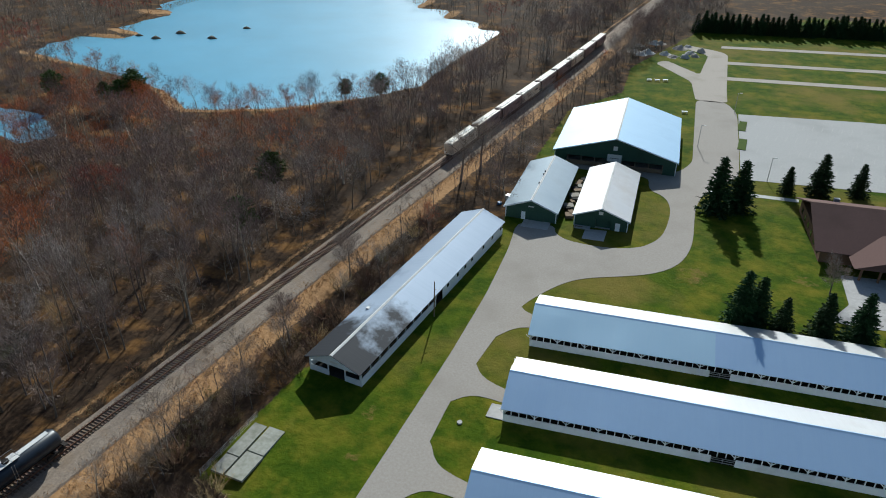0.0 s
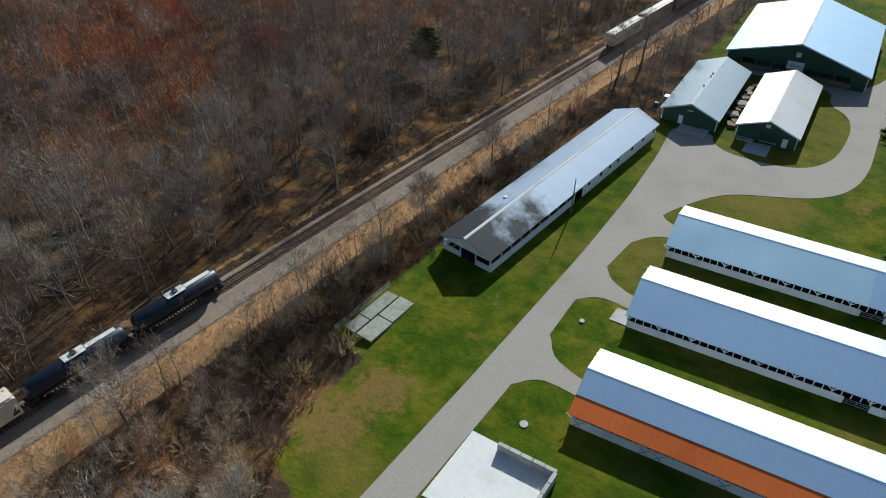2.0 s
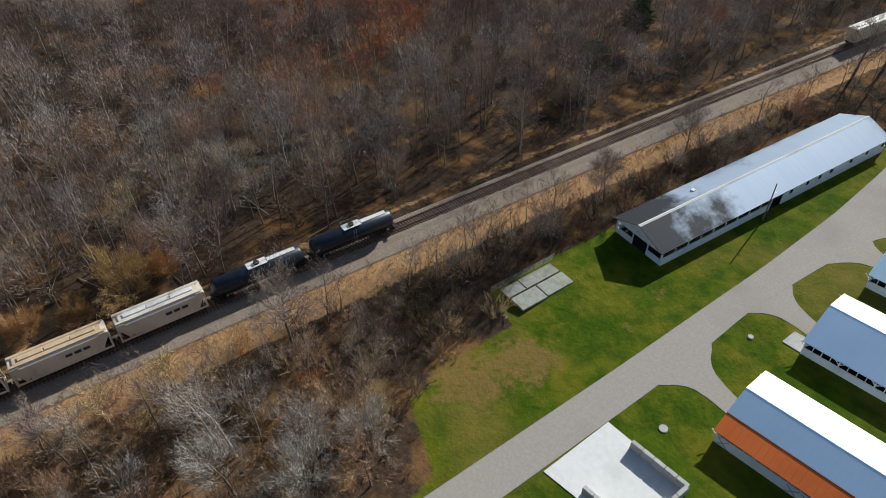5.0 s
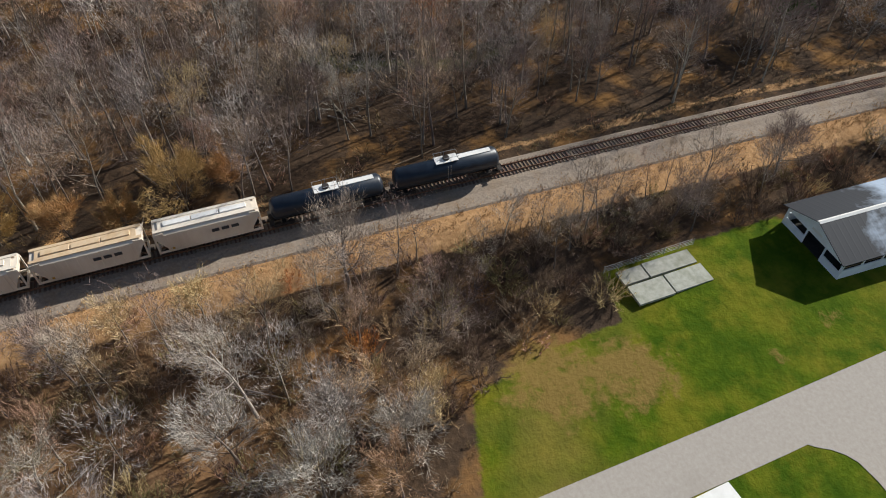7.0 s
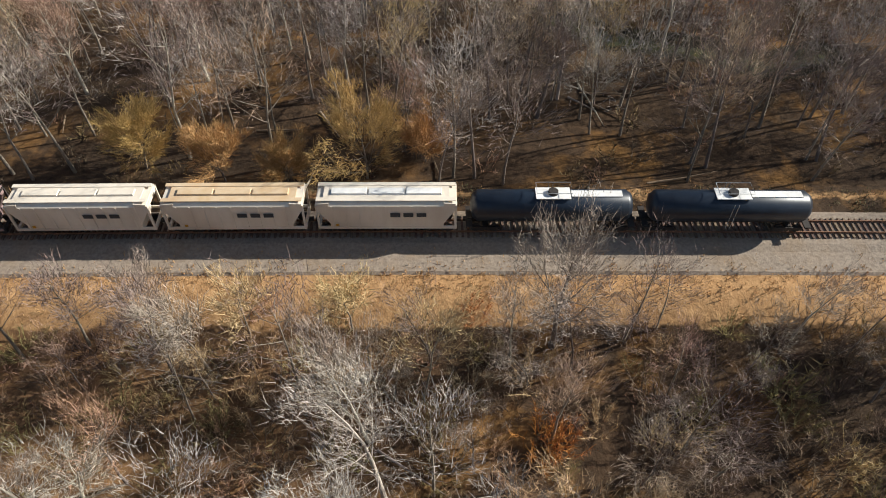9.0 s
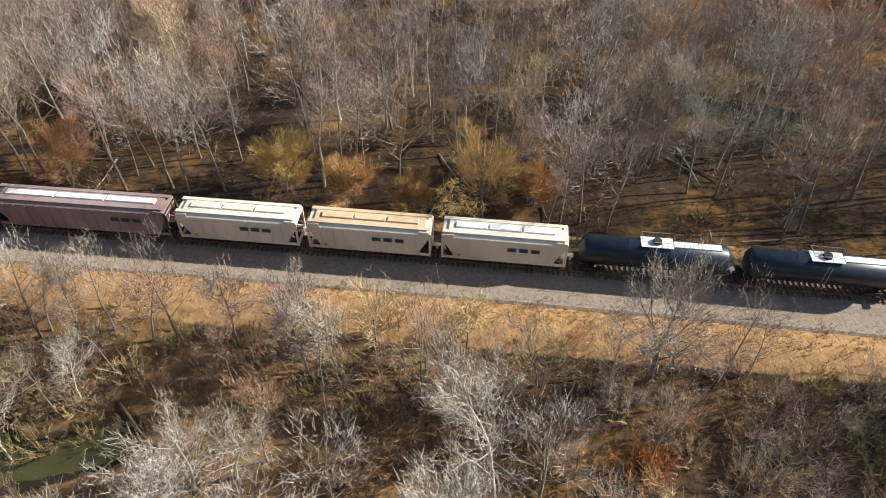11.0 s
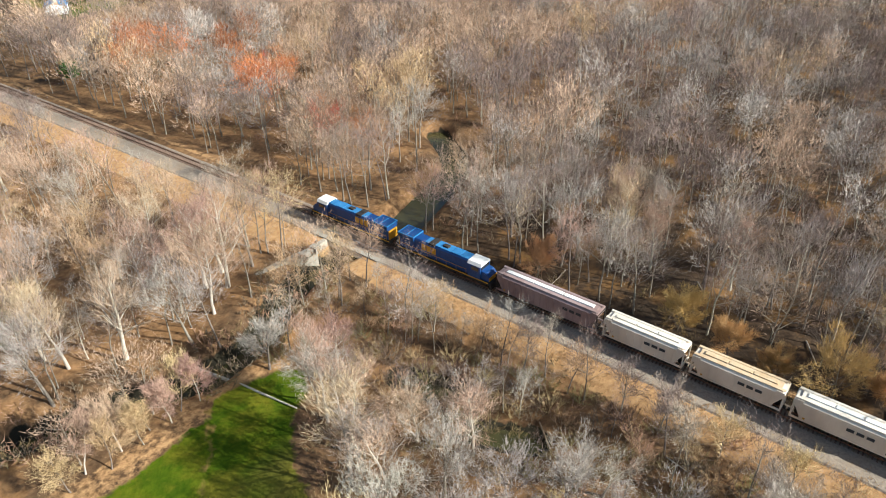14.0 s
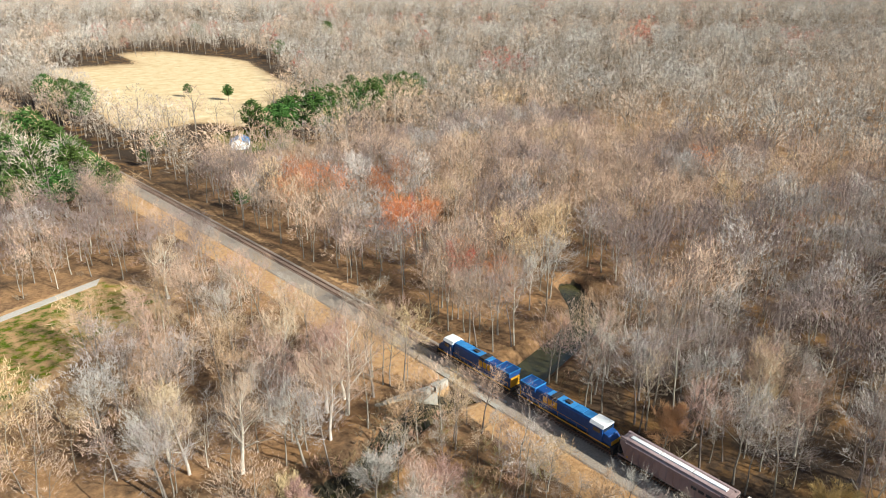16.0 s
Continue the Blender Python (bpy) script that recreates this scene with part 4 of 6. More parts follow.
def bogie(parent, yc, gauge=0.75, axles=2, spread=0.9):
    f = part("bogie", MB().box(-1.05, -0.85, yc - spread - 0.5, yc + spread + 0.5, 0.4, 0.75, taper=0.03).box(0.85, 1.05, yc - spread - 0.5, yc + spread + 0.5, 0.4, 0.75, taper=0.03).box(-0.9, 0.9, yc - 0.25, yc + 0.25, 0.5, 0.85), M_UNDER, parent)
    for a in np.linspace(-spread, spread, axles):
        for s in (-1, 1):
            w = part("wheel", wheel_mesh, None, f)
            w.location = (s * gauge, yc + float(a), 0)


def locomotive(y, back, label):
    m = on_track(y) @ (pose(0, 0, 0, 0, 0, 180) if back else pose(0, 0, 0))
    e = thing("locomotive", m, label, "locomotive", "train")       # front faces -y
    part("frame", MB().box(-1.5, 1.5, -10.6, 10.6, 1.05, 1.55), M_UNDER, e)
    part("sill_stripe", MB().box(-1.56, -1.5, -10.3, 10.3, 1.36, 1.54).box(1.5, 1.56, -10.3, 10.3, 1.36, 1.54), M_YELLOW, e, "yellow sill stripe")
    part("hood", MB().prism([(-1.15, 1.55), (1.15, 1.55), (1.15, 4.15), (0.95, 4.4), (-0.95, 4.4), (-1.15, 4.15)], "y", -6.0, 6.3), M_BLUE, e)
    for k in range(5):
        part("roof_hatch", MB().box(-0.98, 0.98, -5.9 + k * 2.0, -4.0 + k * 2.0, 4.4, 4.46 + 0.05 * (k % 2), taper=0.03), M_BLUEROOF, e, "faded blue roof hatch")
    part("exhaust", MB().box(-0.45, 0.45, -0.9, 0.3, 4.45, 4.75, taper=0.06), M_UNDER, e)
    part("dynamic_brake", MB().box(-1.2, 1.2, 1.6, 3.0, 4.2, 4.6, taper=0.05).tube([(-0.4, 2.3, 4.5), (-0.4, 2.3, 4.68)], [0.45, 0.45], 12), M_UNDER, e)
    part("radiator", MB().prism([(-1.2, 1.55), (1.2, 1.55), (1.2, 3.5), (1.55, 4.0), (1.55, 4.62), (-1.55, 4.62), (-1.55, 4.0), (-1.2, 3.5)], "y", 6.3, 9.9), M_BLUE, e)
    part("radiator_frame", MB().box(-1.57, 1.57, 6.25, 6.4, 4.5, 4.7).box(-1.57, 1.57, 9.8, 9.95, 4.5, 4.7).box(-1.57, -1.4, 6.4, 9.8, 4.5, 4.7).box(1.4, 1.57, 6.4, 9.8, 4.5, 4.7).box(-1.4, 1.4, 8.0, 8.12, 4.6, 4.68), M_BLUEROOF, e)
    part("rear_end", MB().box(-1.15, 1.15, 9.9, 10.1, 1.6, 3.5), M_YELLOW, e, "yellow hood end")
    part("cab", MB().prism([(-1.55, 1.55), (1.55, 1.55), (1.55, 4.1), (1.2, 4.5), (-1.2, 4.5), (-1.55, 4.1)], "y", -8.6, -6.0), M_BLUE, e)
    part("cab_roof", MB().prism([(-1.58, 4.08), (1.58, 4.08), (1.2, 4.56), (-1.2, 4.56)], "y", -8.75, -5.9), M_CABROOF, e, "white cab roof")
    part("windscreen", MB().box(-1.2, 1.2, -8.66, -8.6, 3.3, 3.95), M_GLASS, e)
    for s in (-1, 1):
        part("side_window", MB().box(s * 1.57 - 0.03, s * 1.57 + 0.03, -8.2, -6.8, 3.1, 3.8), M_GLASS, e)
        part("handrail", MB().tube([(s * 1.5, -5.6, 2.55), (s * 1.5, 9.6, 2.55)], [0.035, 0.035], 5), M_YELLOW, e)
        for k in range(8):
            part("stanchion", MB().tube([(s * 1.5, -5.6 + k * 2.17, 1.55), (s * 1.5, -5.6 + k * 2.17, 2.55)], [0.025, 0.025], 4), M_YELLOW, e)
        for k, w in enumerate((0.95, 0.95, 0.95)):
            part("side_mark", MB().box(s * 1.16 - 0.012, s * 1.16 + 0.012, 1.4 + k * 1.15, 1.4 + k * 1.15 + w, 2.55, 3.85).box(s * 1.16 - 0.014, s * 1.16 + 0.014, 1.4 + k * 1.15 + 0.3, 1.4 + k * 1.15 + 0.7, 2.9, 3.5), M_YELLOW, e, "yellow emblem block")
    part("nose", MB().prism([(-10.3, 1.55), (-8.6, 1.55), (-8.6, 3.3), (-9.6, 3.1), (-10.3, 2.4)], "x", -1.25, 1.25), M_BLUE, e)
    part("nose_panel", MB().box(-1.2, 1.2, -10.36, -10.3, 1.6, 2.35), M_YELLOW, e, "yellow nose panel")
    part("pilot", MB().prism([(-11.0, 0.25), (-10.5, 0.25), (-10.5, 1.4), (-10.8, 1.4)], "x", -1.4, 1.4), M_UNDER, e)
    for y_ in (-11.2, 10.5):
        part("coupler", MB().box(-0.2, 0.2, y_, y_ + 0.7, 0.75, 1.0), M_UNDER, e)
    part("fuel_tank", MB().prism([(-1.3, 1.1), (1.3, 1.1), (1.3, 0.6), (0.9, 0.25), (-0.9, 0.25), (-1.3, 0.6)], "y", -2.8, 2.6), M_UNDER, e)
    for yc in (-6.8, 6.8):
        bogie(e, yc, axles=3, spread=1.9)
    return e


def hopper(y, L, body, top, hatch, label):
    e = thing("hopper_car", on_track(y), label, "rail car", "train")
    h = L / 2 - 0.55
    part("body", MB().prism([(-1.45, 1.35), (-0.8, 0.85), (0.8, 0.85), (1.45, 1.35), (1.5, 4.0), (1.15, 4.35), (-1.15, 4.35), (-1.5, 4.0)], "y", -h + 1.1, h - 1.1), body, e)
    for s in (-1, 1):
        part("slope_end", MB().prism([(s * (h - 1.12), 1.6), (s * (h - 1.12), 4.3), (s * h, 4.2), (s * h, 3.5)], "x", -1.4, 1.4), body, e)
        part("end_frame", MB().box(-1.45, -1.3, s * h - 0.1, s * h + 0.1, 1.1, 4.0).box(1.3, 1.45, s * h - 0.1, s * h + 0.1, 1.1, 4.0).box(-1.45, 1.45, s * h - 0.12, s * h + 0.12, 1.0, 1.25).box(-1.45, 1.45, s * h - 0.1, s * h + 0.1, 3.9, 4.05), M_UNDER if body is M_MAUVE else body, e)
        ribs = MB()
        for k in range(int(L / 1.25)):
            yy = -h + 1.3 + k * 1.22
            if yy < h - 1.2:
                ribs.box(s * 1.5 - 0.05, s * 1.5 + 0.05, yy, yy + 0.11, 1.3, 4.0)
        part("side_ribs", ribs, body, e)
        part("side_sill", MB().box(s * 1.42 - 0.06, s * 1.42 + 0.06, -h, h, 1.05, 1.35), body, e)
        part("side_lettering", MB().box(s * 1.57 - 0.006, s * 1.57 + 0.006, h - 6.0, h - 5.1, 2.7, 3.2).box(s * 1.57 - 0.006, s * 1.57 + 0.006, h - 4.8, h - 3.9, 2.7, 3.2).box(s * 1.57 - 0.006, s * 1.57 + 0.006, h - 3.6, h - 2.7, 2.7, 3.2), M_BARS, e, "dark lettering blocks")
        part("roof_walk", MB().box(s * 1.0 - 0.22, s * 1.0 + 0.22, -h, h, 4.42, 4.47), top, e)
        part("reporting_mark", MB().box(s * 1.57 - 0.006, s * 1.57 + 0.006, -h + 1.6, -h + 1.9, 1.5, 1.8), M_YELLOW, e)
    part("roof", MB().prism([(-1.2, 4.33), (1.2, 4.33), (1.0, 4.41), (-1.0, 4.41)], "y", -h + 0.6, h - 0.6), top, e)
    for k in range(3):
        w = (2 * h - 2.4) / 3
        part("hatch", MB().box(-0.42, 0.42, -h + 1.2 + k * w + 0.08, -h + 1.2 + (k + 1) * w - 0.08, 4.41, 4.58, taper=0.05), hatch, e, "pale roof hatch cover")
    for k in range(2):
        yy = -h * 0.28 + k * h * 0.56
        part("chute", MB().prism([(-1.2, 1.1), (1.2, 1.1), (0.4, 0.35), (-0.4, 0.35)], "y", yy - 1.2, yy + 1.2), M_UNDER, e)
    for s in (-1, 1):
        part("coupler", MB().box(-0.2, 0.2, min(s * L / 2, s * h), max(s * L / 2, s * h), 0.75, 1.0), M_UNDER, e)
    for yc in (-h + 1.6, h - 1.6):
        bogie(e, yc)
    return e


def tank_car(y, L, label):
    e = thing("tank_car", on_track(y), label, "rail car", "train")
    h = L / 2 - 0.6
    r = 1.48
    ends = [(0, -h + 0.05, 2.7), (0, -h + 0.25, 2.7), (0, -h + 0.7, 2.7), (0, h - 0.7, 2.7), (0, h - 0.25, 2.7), (0, h - 0.05, 2.7)]
    part("tank", MB().tube(ends, [0.5, 1.15, r, r, 1.15, 0.5], 28), M_TANK, e, smooth=True)
    part("walkway", MB().box(-0.75, 0.75, -1.6, 1.6, 4.16, 4.24), M_CABROOF, e, "pale top platform")
    part("top_plate", MB().box(-0.4, 0.4, 1.7, h - 1.2, 4.1, 4.2), M_CABROOF, e)
    part("dome", MB().tube([(0, 0, 4.1), (0, 0, 4.55)], [0.5, 0.45], 14), M_UNDER, e)
    part("platform_rail", MB().tube([(-0.75, -1.6, 4.9), (0.75, -1.6, 4.9), (0.75, 1.6, 4.9), (-0.75, 1.6, 4.9), (-0.75, -1.6, 4.9)], [0.03] * 5, 5), M_STEEL, e)
    part("sill", MB().box(-0.35, 0.35, -h - 0.2, h + 0.2, 0.85, 1.3), M_UNDER, e)
    for s in (-1, 1):
        part("end_platform", MB().box(-1.4, 1.4, s * (h + 0.05) - 0.3, s * (h + 0.05) + 0.3, 1.05, 1.2), M_UNDER, e)
        part("ladder", MB().tube([(s * 1.5, -0.2, 1.2), (s * 1.5, -0.2, 4.2)], [0.03, 0.03], 4).tube([(s * 1.5, 0.2, 1.2), (s * 1.5, 0.2, 4.2)], [0.03, 0.03], 4), M_STEEL, e)
    for s in (-1, 1):
        part("coupler", MB().box(-0.2, 0.2, min(s * L / 2, s * h), max(s * L / 2, s * h), 0.75, 1.0), M_UNDER, e)
    for yc in (-h + 1.5, h - 1.5):
        bogie(e, yc)
    return e


NOSE = -96.0
locomotive(NOSE + 11.2, False, "dark blue diesel locomotive with a white cab roof leading a train")
locomotive(NOSE + 33.8, True, "dark blue diesel locomotive with a pale roof facing backwards")
pos = NOSE + 45.2
hopper(pos + 10.0, 20.0, M_MAUVE, M_MAUVE, M_CABROOF, "weathered mauve covered hopper car with white roof hatches")
pos += 20.2
for k in range(3):
    hopper(pos + 6.9, 13.8, M_CREAM, (M_CREAM, M_TANTOP, M_CREAM)[k], (M_CREAM, M_TANTOP, M_CABROOF)[k], ("cream covered hopper car with a plain roof", "cream covered hopper car with a rust-stained roof", "cream covered hopper car with pale hatches")[k])
    pos += 14.0
for k in range(2):
    tank_car(pos + 8.2, 16.4, "glossy black tank car with a pale top platform")
    pos += 16.6
far = 172.0
for k in range(9):
    hopper(far + 9, 18.0, M_MAUVE if k % 3 else M_CREAM, M_CREAM, M_CABROOF, "grey covered hopper car with a pale roof")
    far += 18.4

# ---- trees: triangle arrays, so that they can stand alone or be joined ----


class Tris:
    def __init__(self):
        self.v, self.f = [], []

    def limb(self, pts, radii, sides):
        n = len(self.v)
        for i, p in enumerate(pts):
            d = (pts[min(i + 1, len(pts) - 1)] - pts[max(i - 1, 0)])
            u = d.orthogonal().normalized()
            w = d.normalized().cross(u)
            for k in range(sides):
                a = 6.2832 * k / sides
                self.v.append(p + radii[i] * (math.cos(a) * u + math.sin(a) * w))
        for i in range(len(pts) - 1):
            for k in range(sides):
                a, b = n + i * sides + k, n + i * sides + (k + 1) % sides
                self.f += [(a, b, b + sides), (a, b + sides, a + sides)]

    def sliver(self, p, d, w, rng):
        s = d.cross(Vector((rng.uniform(-1, 1), rng.uniform(-1, 1), rng.uniform(-1, 1))))
        s = s.normalized() * w if s.length > 1e-6 else Vector((w, 0, 0))
        n = len(self.v)
        self.v += [p - s, p + s, p + d]
        self.f.append((n, n + 1, n + 2))

    def arrays(self):
        return np.array([tuple(p) for p in self.v], float), np.array(self.f, int)


def bent(rng, p, d, length, n, wob, up):
    pts = [p.copy()]
    d = d.normalized()
    for _ in range(n):
        d = (d + Vector((rng.gauss(0, wob), rng.gauss(0, wob), rng.gauss(0, wob) * 0.5 + up))).normalized()
        pts.append(pts[-1] + d * (length / n))
    return pts


def bare_tree(seed, H, girth, limbs, subs, twigs, width, spread=0.34, first=0.35, sides=(6, 4, 3), lean=0.04, twig_len=1.3, seg=3, fill=0.03):
    """Leafless broadleaf tree: trunk and limbs in one array, twigs in another."""
    rng = random.Random(seed)
    T, C = Tris(), Tris()
    trunk = bent(rng, Vector((0, 0, -0.4)), Vector((rng.gauss(0, lean), rng.gauss(0, lean), 1)), H * 0.86, 5, 0.07, 0.05)
    T.limb(trunk, [girth * k for k in (1.25, 0.9, 0.72, 0.52, 0.32, 0.12)], sides[0])
    tips = [trunk[-1], trunk[-2]]
    for k in range(limbs):
        f = first + (0.95 - first) * (k + rng.random()) / limbs
        i = min(int(f * 5), 4)
        p = trunk[i].lerp(trunk[i + 1], f * 5 - i)
        a = k * 2.4 + rng.uniform(-0.5, 0.5)
        L = H * spread * (1.15 - 0.65 * f) * rng.uniform(0.8, 1.2)
        d = Vector((math.cos(a), math.sin(a), rng.uniform(0.45, 1.1)))
        b = bent(rng, p, d, L, seg, 0.14, 0.10)
        r = girth * 0.42 * (1.1 - 0.7 * f)
        T.limb(b, [r, r * 0.7, r * 0.42, r * 0.16] if seg == 3 else [r, r * 0.6, r * 0.2], sides[1])
        tips += [b[-1], b[-1], b[-2], b[-2].lerp(b[-1], 0.5)]
        for _ in range(subs):
            j = rng.randint(0, seg - 1)
            q = b[j].lerp(b[j + 1], rng.random())
            dd = (b[j + 1] - b[j]).normalized() + Vector((rng.gauss(0, 0.7), rng.gauss(0, 0.7), rng.gauss(0.25, 0.35)))
            s = bent(rng, q, dd, L * rng.uniform(0.35, 0.6), 2, 0.15, 0.08)
            T.limb(s, [r * 0.35, r * 0.22, r * 0.08], sides[2])
            tips += [s[-1], s[1], s[-1]]
    per = max(1, twigs // len(tips))
    for p in tips:
        out = Vector((p.x, p.y, (p.z - H * 0.45) * 0.8 + 1.0)).normalized()
        for _ in range(per):
            q = p + Vector((rng.gauss(0, fill * H), rng.gauss(0, fill * H), rng.gauss(0, fill * H)))
            d = (out + Vector((rng.gauss(0, 0.55), rng.gauss(0, 0.55), rng.gauss(0.15, 0.45)))).normalized() * twig_len * rng.uniform(0.5, 1.2)
            C.sliver(q, d, width * rng.uniform(0.6, 1.2), rng)
    return T.arrays(), C.arrays()


def far_tree(seed, H, twigs, width):
    """Small-scale tree for distant woods: thin trunk, few limbs, domed crown of slivers."""
    rng = random.Random(seed)
    T, C = Tris(), Tris()
    T.limb([Vector((0, 0, -0.5)), Vector((rng.gauss(0, 0.3), rng.gauss(0, 0.3), H * 0.8))], [0.2, 0.05], 3)
    for k in range(4):
        a = k * 1.7 + rng.random()
        T.sliver(Vector((0, 0, H * (0.3 + 0.1 * k))), Vector((math.cos(a) * H * 0.2, math.sin(a) * H * 0.2, H * 0.3)), 0.12, rng)
    for _ in range(twigs):
        a, h = rng.uniform(0, 6.28), rng.uniform(0.0, 1.0)
        R = H * 0.31 * math.sin(math.pi * (0.2 + 0.72 * h)) * math.sqrt(rng.uniform(0.25, 1))
        p = Vector((math.cos(a) * R, math.sin(a) * R, H * (0.38 + 0.58 * h)))
        d = Vector((math.cos(a) * 0.7 + rng.gauss(0, 0.45), math.sin(a) * 0.7 + rng.gauss(0, 0.45), 0.7 + rng.gauss(0, 0.4))) * H * 0.07
        C.sliver(p, d, width, rng)
    return T.arrays(), C.arrays()


def shrub(seed, H, R, stems, twigs, width):
    """Many-stemmed leafless thicket."""
    rng = random.Random(seed)
    C = Tris()
    for _ in range(stems):
        a = rng.uniform(0, 6.28)
        r = R * math.sqrt(rng.random()) * 0.55
        p = Vector((math.cos(a) * r, math.sin(a) * r, -0.3))
        d = Vector((math.cos(a) * 0.5 + rng.gauss(0, 0.25), math.sin(a) * 0.5 + rng.gauss(0, 0.25), 1))
        b = bent(rng, p, d, H * rng.uniform(0.6, 1.05), 2, 0.2, 0.0)
        C.limb(b, [0.045, 0.03, 0.012], 3)
        for _ in range(twigs):
            q = b[1].lerp(b[2], rng.random()) if rng.random() < 0.7 else b[0].lerp(b[1], rng.uniform(0.3, 1))
            dd = (d.normalized() * 0.6 + Vector((rng.gauss(0, 0.55), rng.gauss(0, 0.55), rng.gauss(0.2, 0.4)))).normalized() * rng.uniform(0.4, 1.0) * H * 0.3
            C.sliver(q, dd, width, rng)
    return C.arrays()


def conifer(seed, H, R, whorls, pine=False):
    """Evergreen: tapered trunk, drooping boughs built of many needle sprays."""
    rng = random.Random(seed)
    T, C = Tris(), Tris()
    T.limb([Vector((0, 0, -0.3)), Vector((0, 0, H * 0.55)), Vector((0, 0, H * 0.97))], [0.26, 0.15, 0.03], 6)
    for w in range(whorls):
        f = w / whorls
        z = H * ((0.3 if pine else 0.05) + (0.66 if pine else 0.93) * f)
        reach = R * (math.sin(math.pi * (0.25 + 0.72 * f)) if pine else (1 - f) ** 0.85 + 0.04) * rng.uniform(0.85, 1.1)
        n = 9 if f < 0.6 else 6
        for k in range(n):
            a = 6.283 * (k + rng.random() * 0.8) / n + w
            L = reach * rng.uniform(0.75, 1.12)
            d = Vector((math.cos(a), math.sin(a), 0.25 if pine else -0.22 + 0.5 * f))
            for s in range(7):
                u = (s + 0.5) / 7
                p = Vector((0, 0, z)) + d * L * u
                for _ in range(3):
                    q = p + Vector((rng.gauss(0, 0.12), rng.gauss(0, 0.12), rng.gauss(0, 0.1))) * (1 + L * 0.15)
                    dd = Vector((d.x + rng.gauss(0, 0.75), d.y + rng.gauss(0, 0.75), rng.gauss(-0.05 if not pine else 0.3, 0.3))) * (0.34 + 0.12 * L * (1 - 0.4 * u))
                    C.sliver(q, dd, 0.16 + 0.03 * L, rng)
    for _ in range(12):
        C.sliver(Vector((0, 0, H * 0.93)), Vector((rng.gauss(0, 0.2), rng.gauss(0, 0.2), H * 0.07)), 0.1, rng)
    return T.arrays(), C.arrays()


def clear(X, Y):
    """Where woody plants may stand."""
    s = X - track_x(Y)
    ok = (s < -6.5) | (s > np.where((Y < -93) & (Y > -300), 13.5, 10.5))
    ok &= inside(LAWN, X, Y) < -0.5
    for p in (LAWN_SOUTH, LAWN_FAR, LAWN_HOUSE, HAY, POND):
        ok &= inside(p, X, Y) < -1
    ok &= inside(LAKE, X, Y) < -4
    ok &= to_line(STREAM, X, Y) > np.where(X > 4, 3.0, 6.5)
    ok &= ~((X > 18) & (X < 36) & (Y > 72) & (Y < 138) & (X > 20.0))
    return ok


def scatter(seed, x0, x1, y0, y1, step, keep=1.0):
    r = np.random.RandomState(seed)
    X, Y = np.meshgrid(np.arange(x0, x1, step), np.arange(y0, y1, step))
    X = (X + r.uniform(-0.48, 0.48, X.shape) * step).ravel()
    Y = (Y + r.uniform(-0.48, 0.48, Y.shape) * step).ravel()
    k = clear(X, Y) & (r.uniform(0, 1, X.shape) < keep)
    return X[k], Y[k]


def patch(X, Y, s, seed):
    """Smooth value from 0 to 1 over the plan."""
    return np.array([0.5 + 0.5 * noise.noise(Vector((x * s, y * s, seed))) for x, y in zip(X, Y)])


TINTS = {"brown": M_TWIG, "grey": M_TWIG_GREY, "red": M_TWIG_RED, "tan": M_TWIG_TAN, "pink": M_TWIG_PINK}


def tint_of(x, y, v, r):
    """Which crown colour grows at a place: red maples by the lake, tan woods to the south."""
    if y < -70:
        w = {"tan": 0.22, "pink": 0.36, "brown": 0.26, "grey": 0.16} if x > -190 + 0.2 * y and v < 0.62 else {"grey": 0.48, "brown": 0.36, "pink": 0.16}
        if y < -430:
            w = {"grey": 0.46, "brown": 0.2, "pink": 0.24, "red": 0.1}
        if math.hypot(x + 36, y + 146) < 10 or (v > 0.7 and r < 0.25):
            return "red"
    elif y > 40:
        w = {"brown": 0.55, "red": ((0.42 if y > 80 else 0.22) if v > 0.4 else 0.08) if x < -45 else 0.02, "grey": 0.13, "pink": 0.12, "tan": 0.06}
    else:
        w = {"brown": 0.52, "grey": 0.2, "pink": 0.16, "tan": 0.12}
    t = r * sum(w.values())
    for k, q in w.items():
        t -= q
        if t <= 0:
            return k
    return "brown"


def joined(name, items, protos, material, label, trunk):
    """One object of many plants: items are (proto index, x, y, z, turn, scale)."""
    VV, FF, TT, n = [], [], [], 0
    tones = random.Random(len(items))
    for k, x, y, z, a, s in items:
        V, F = protos[k][0 if trunk else 1]
        c, q = math.cos(a) * s, math.sin(a) * s
        W_ = np.empty_like(V)
        W_[:, 0] = V[:, 0] * c - V[:, 1] * q + x
        W_[:, 1] = V[:, 0] * q + V[:, 1] * c + y
        W_[:, 2] = V[:, 2] * s + z
        VV.append(W_)
        FF.append(F + n)
        TT.append(np.full(len(V), tones.uniform(-0.35, 0.35)))
        n += len(V)
    if not VV:
        return None
    me = numpy_mesh(name, np.concatenate(VV), np.concatenate(FF), material)
    me.attributes.new("tone", "FLOAT", "POINT").data.foreach_set("value", np.concatenate(TT).astype(np.float32))
    return tagged(new(name, me), label, "trees", kind="stuff")


def put_tree(root, m, x, y, turn=0.0, scale=1.0):
    ob = copy_thing(root, m)
    ob.location = (x, y, float(height(x, y)))
    ob.rotation_euler = (0, 0, turn)
    ob.scale = (scale,) * 3
    return ob


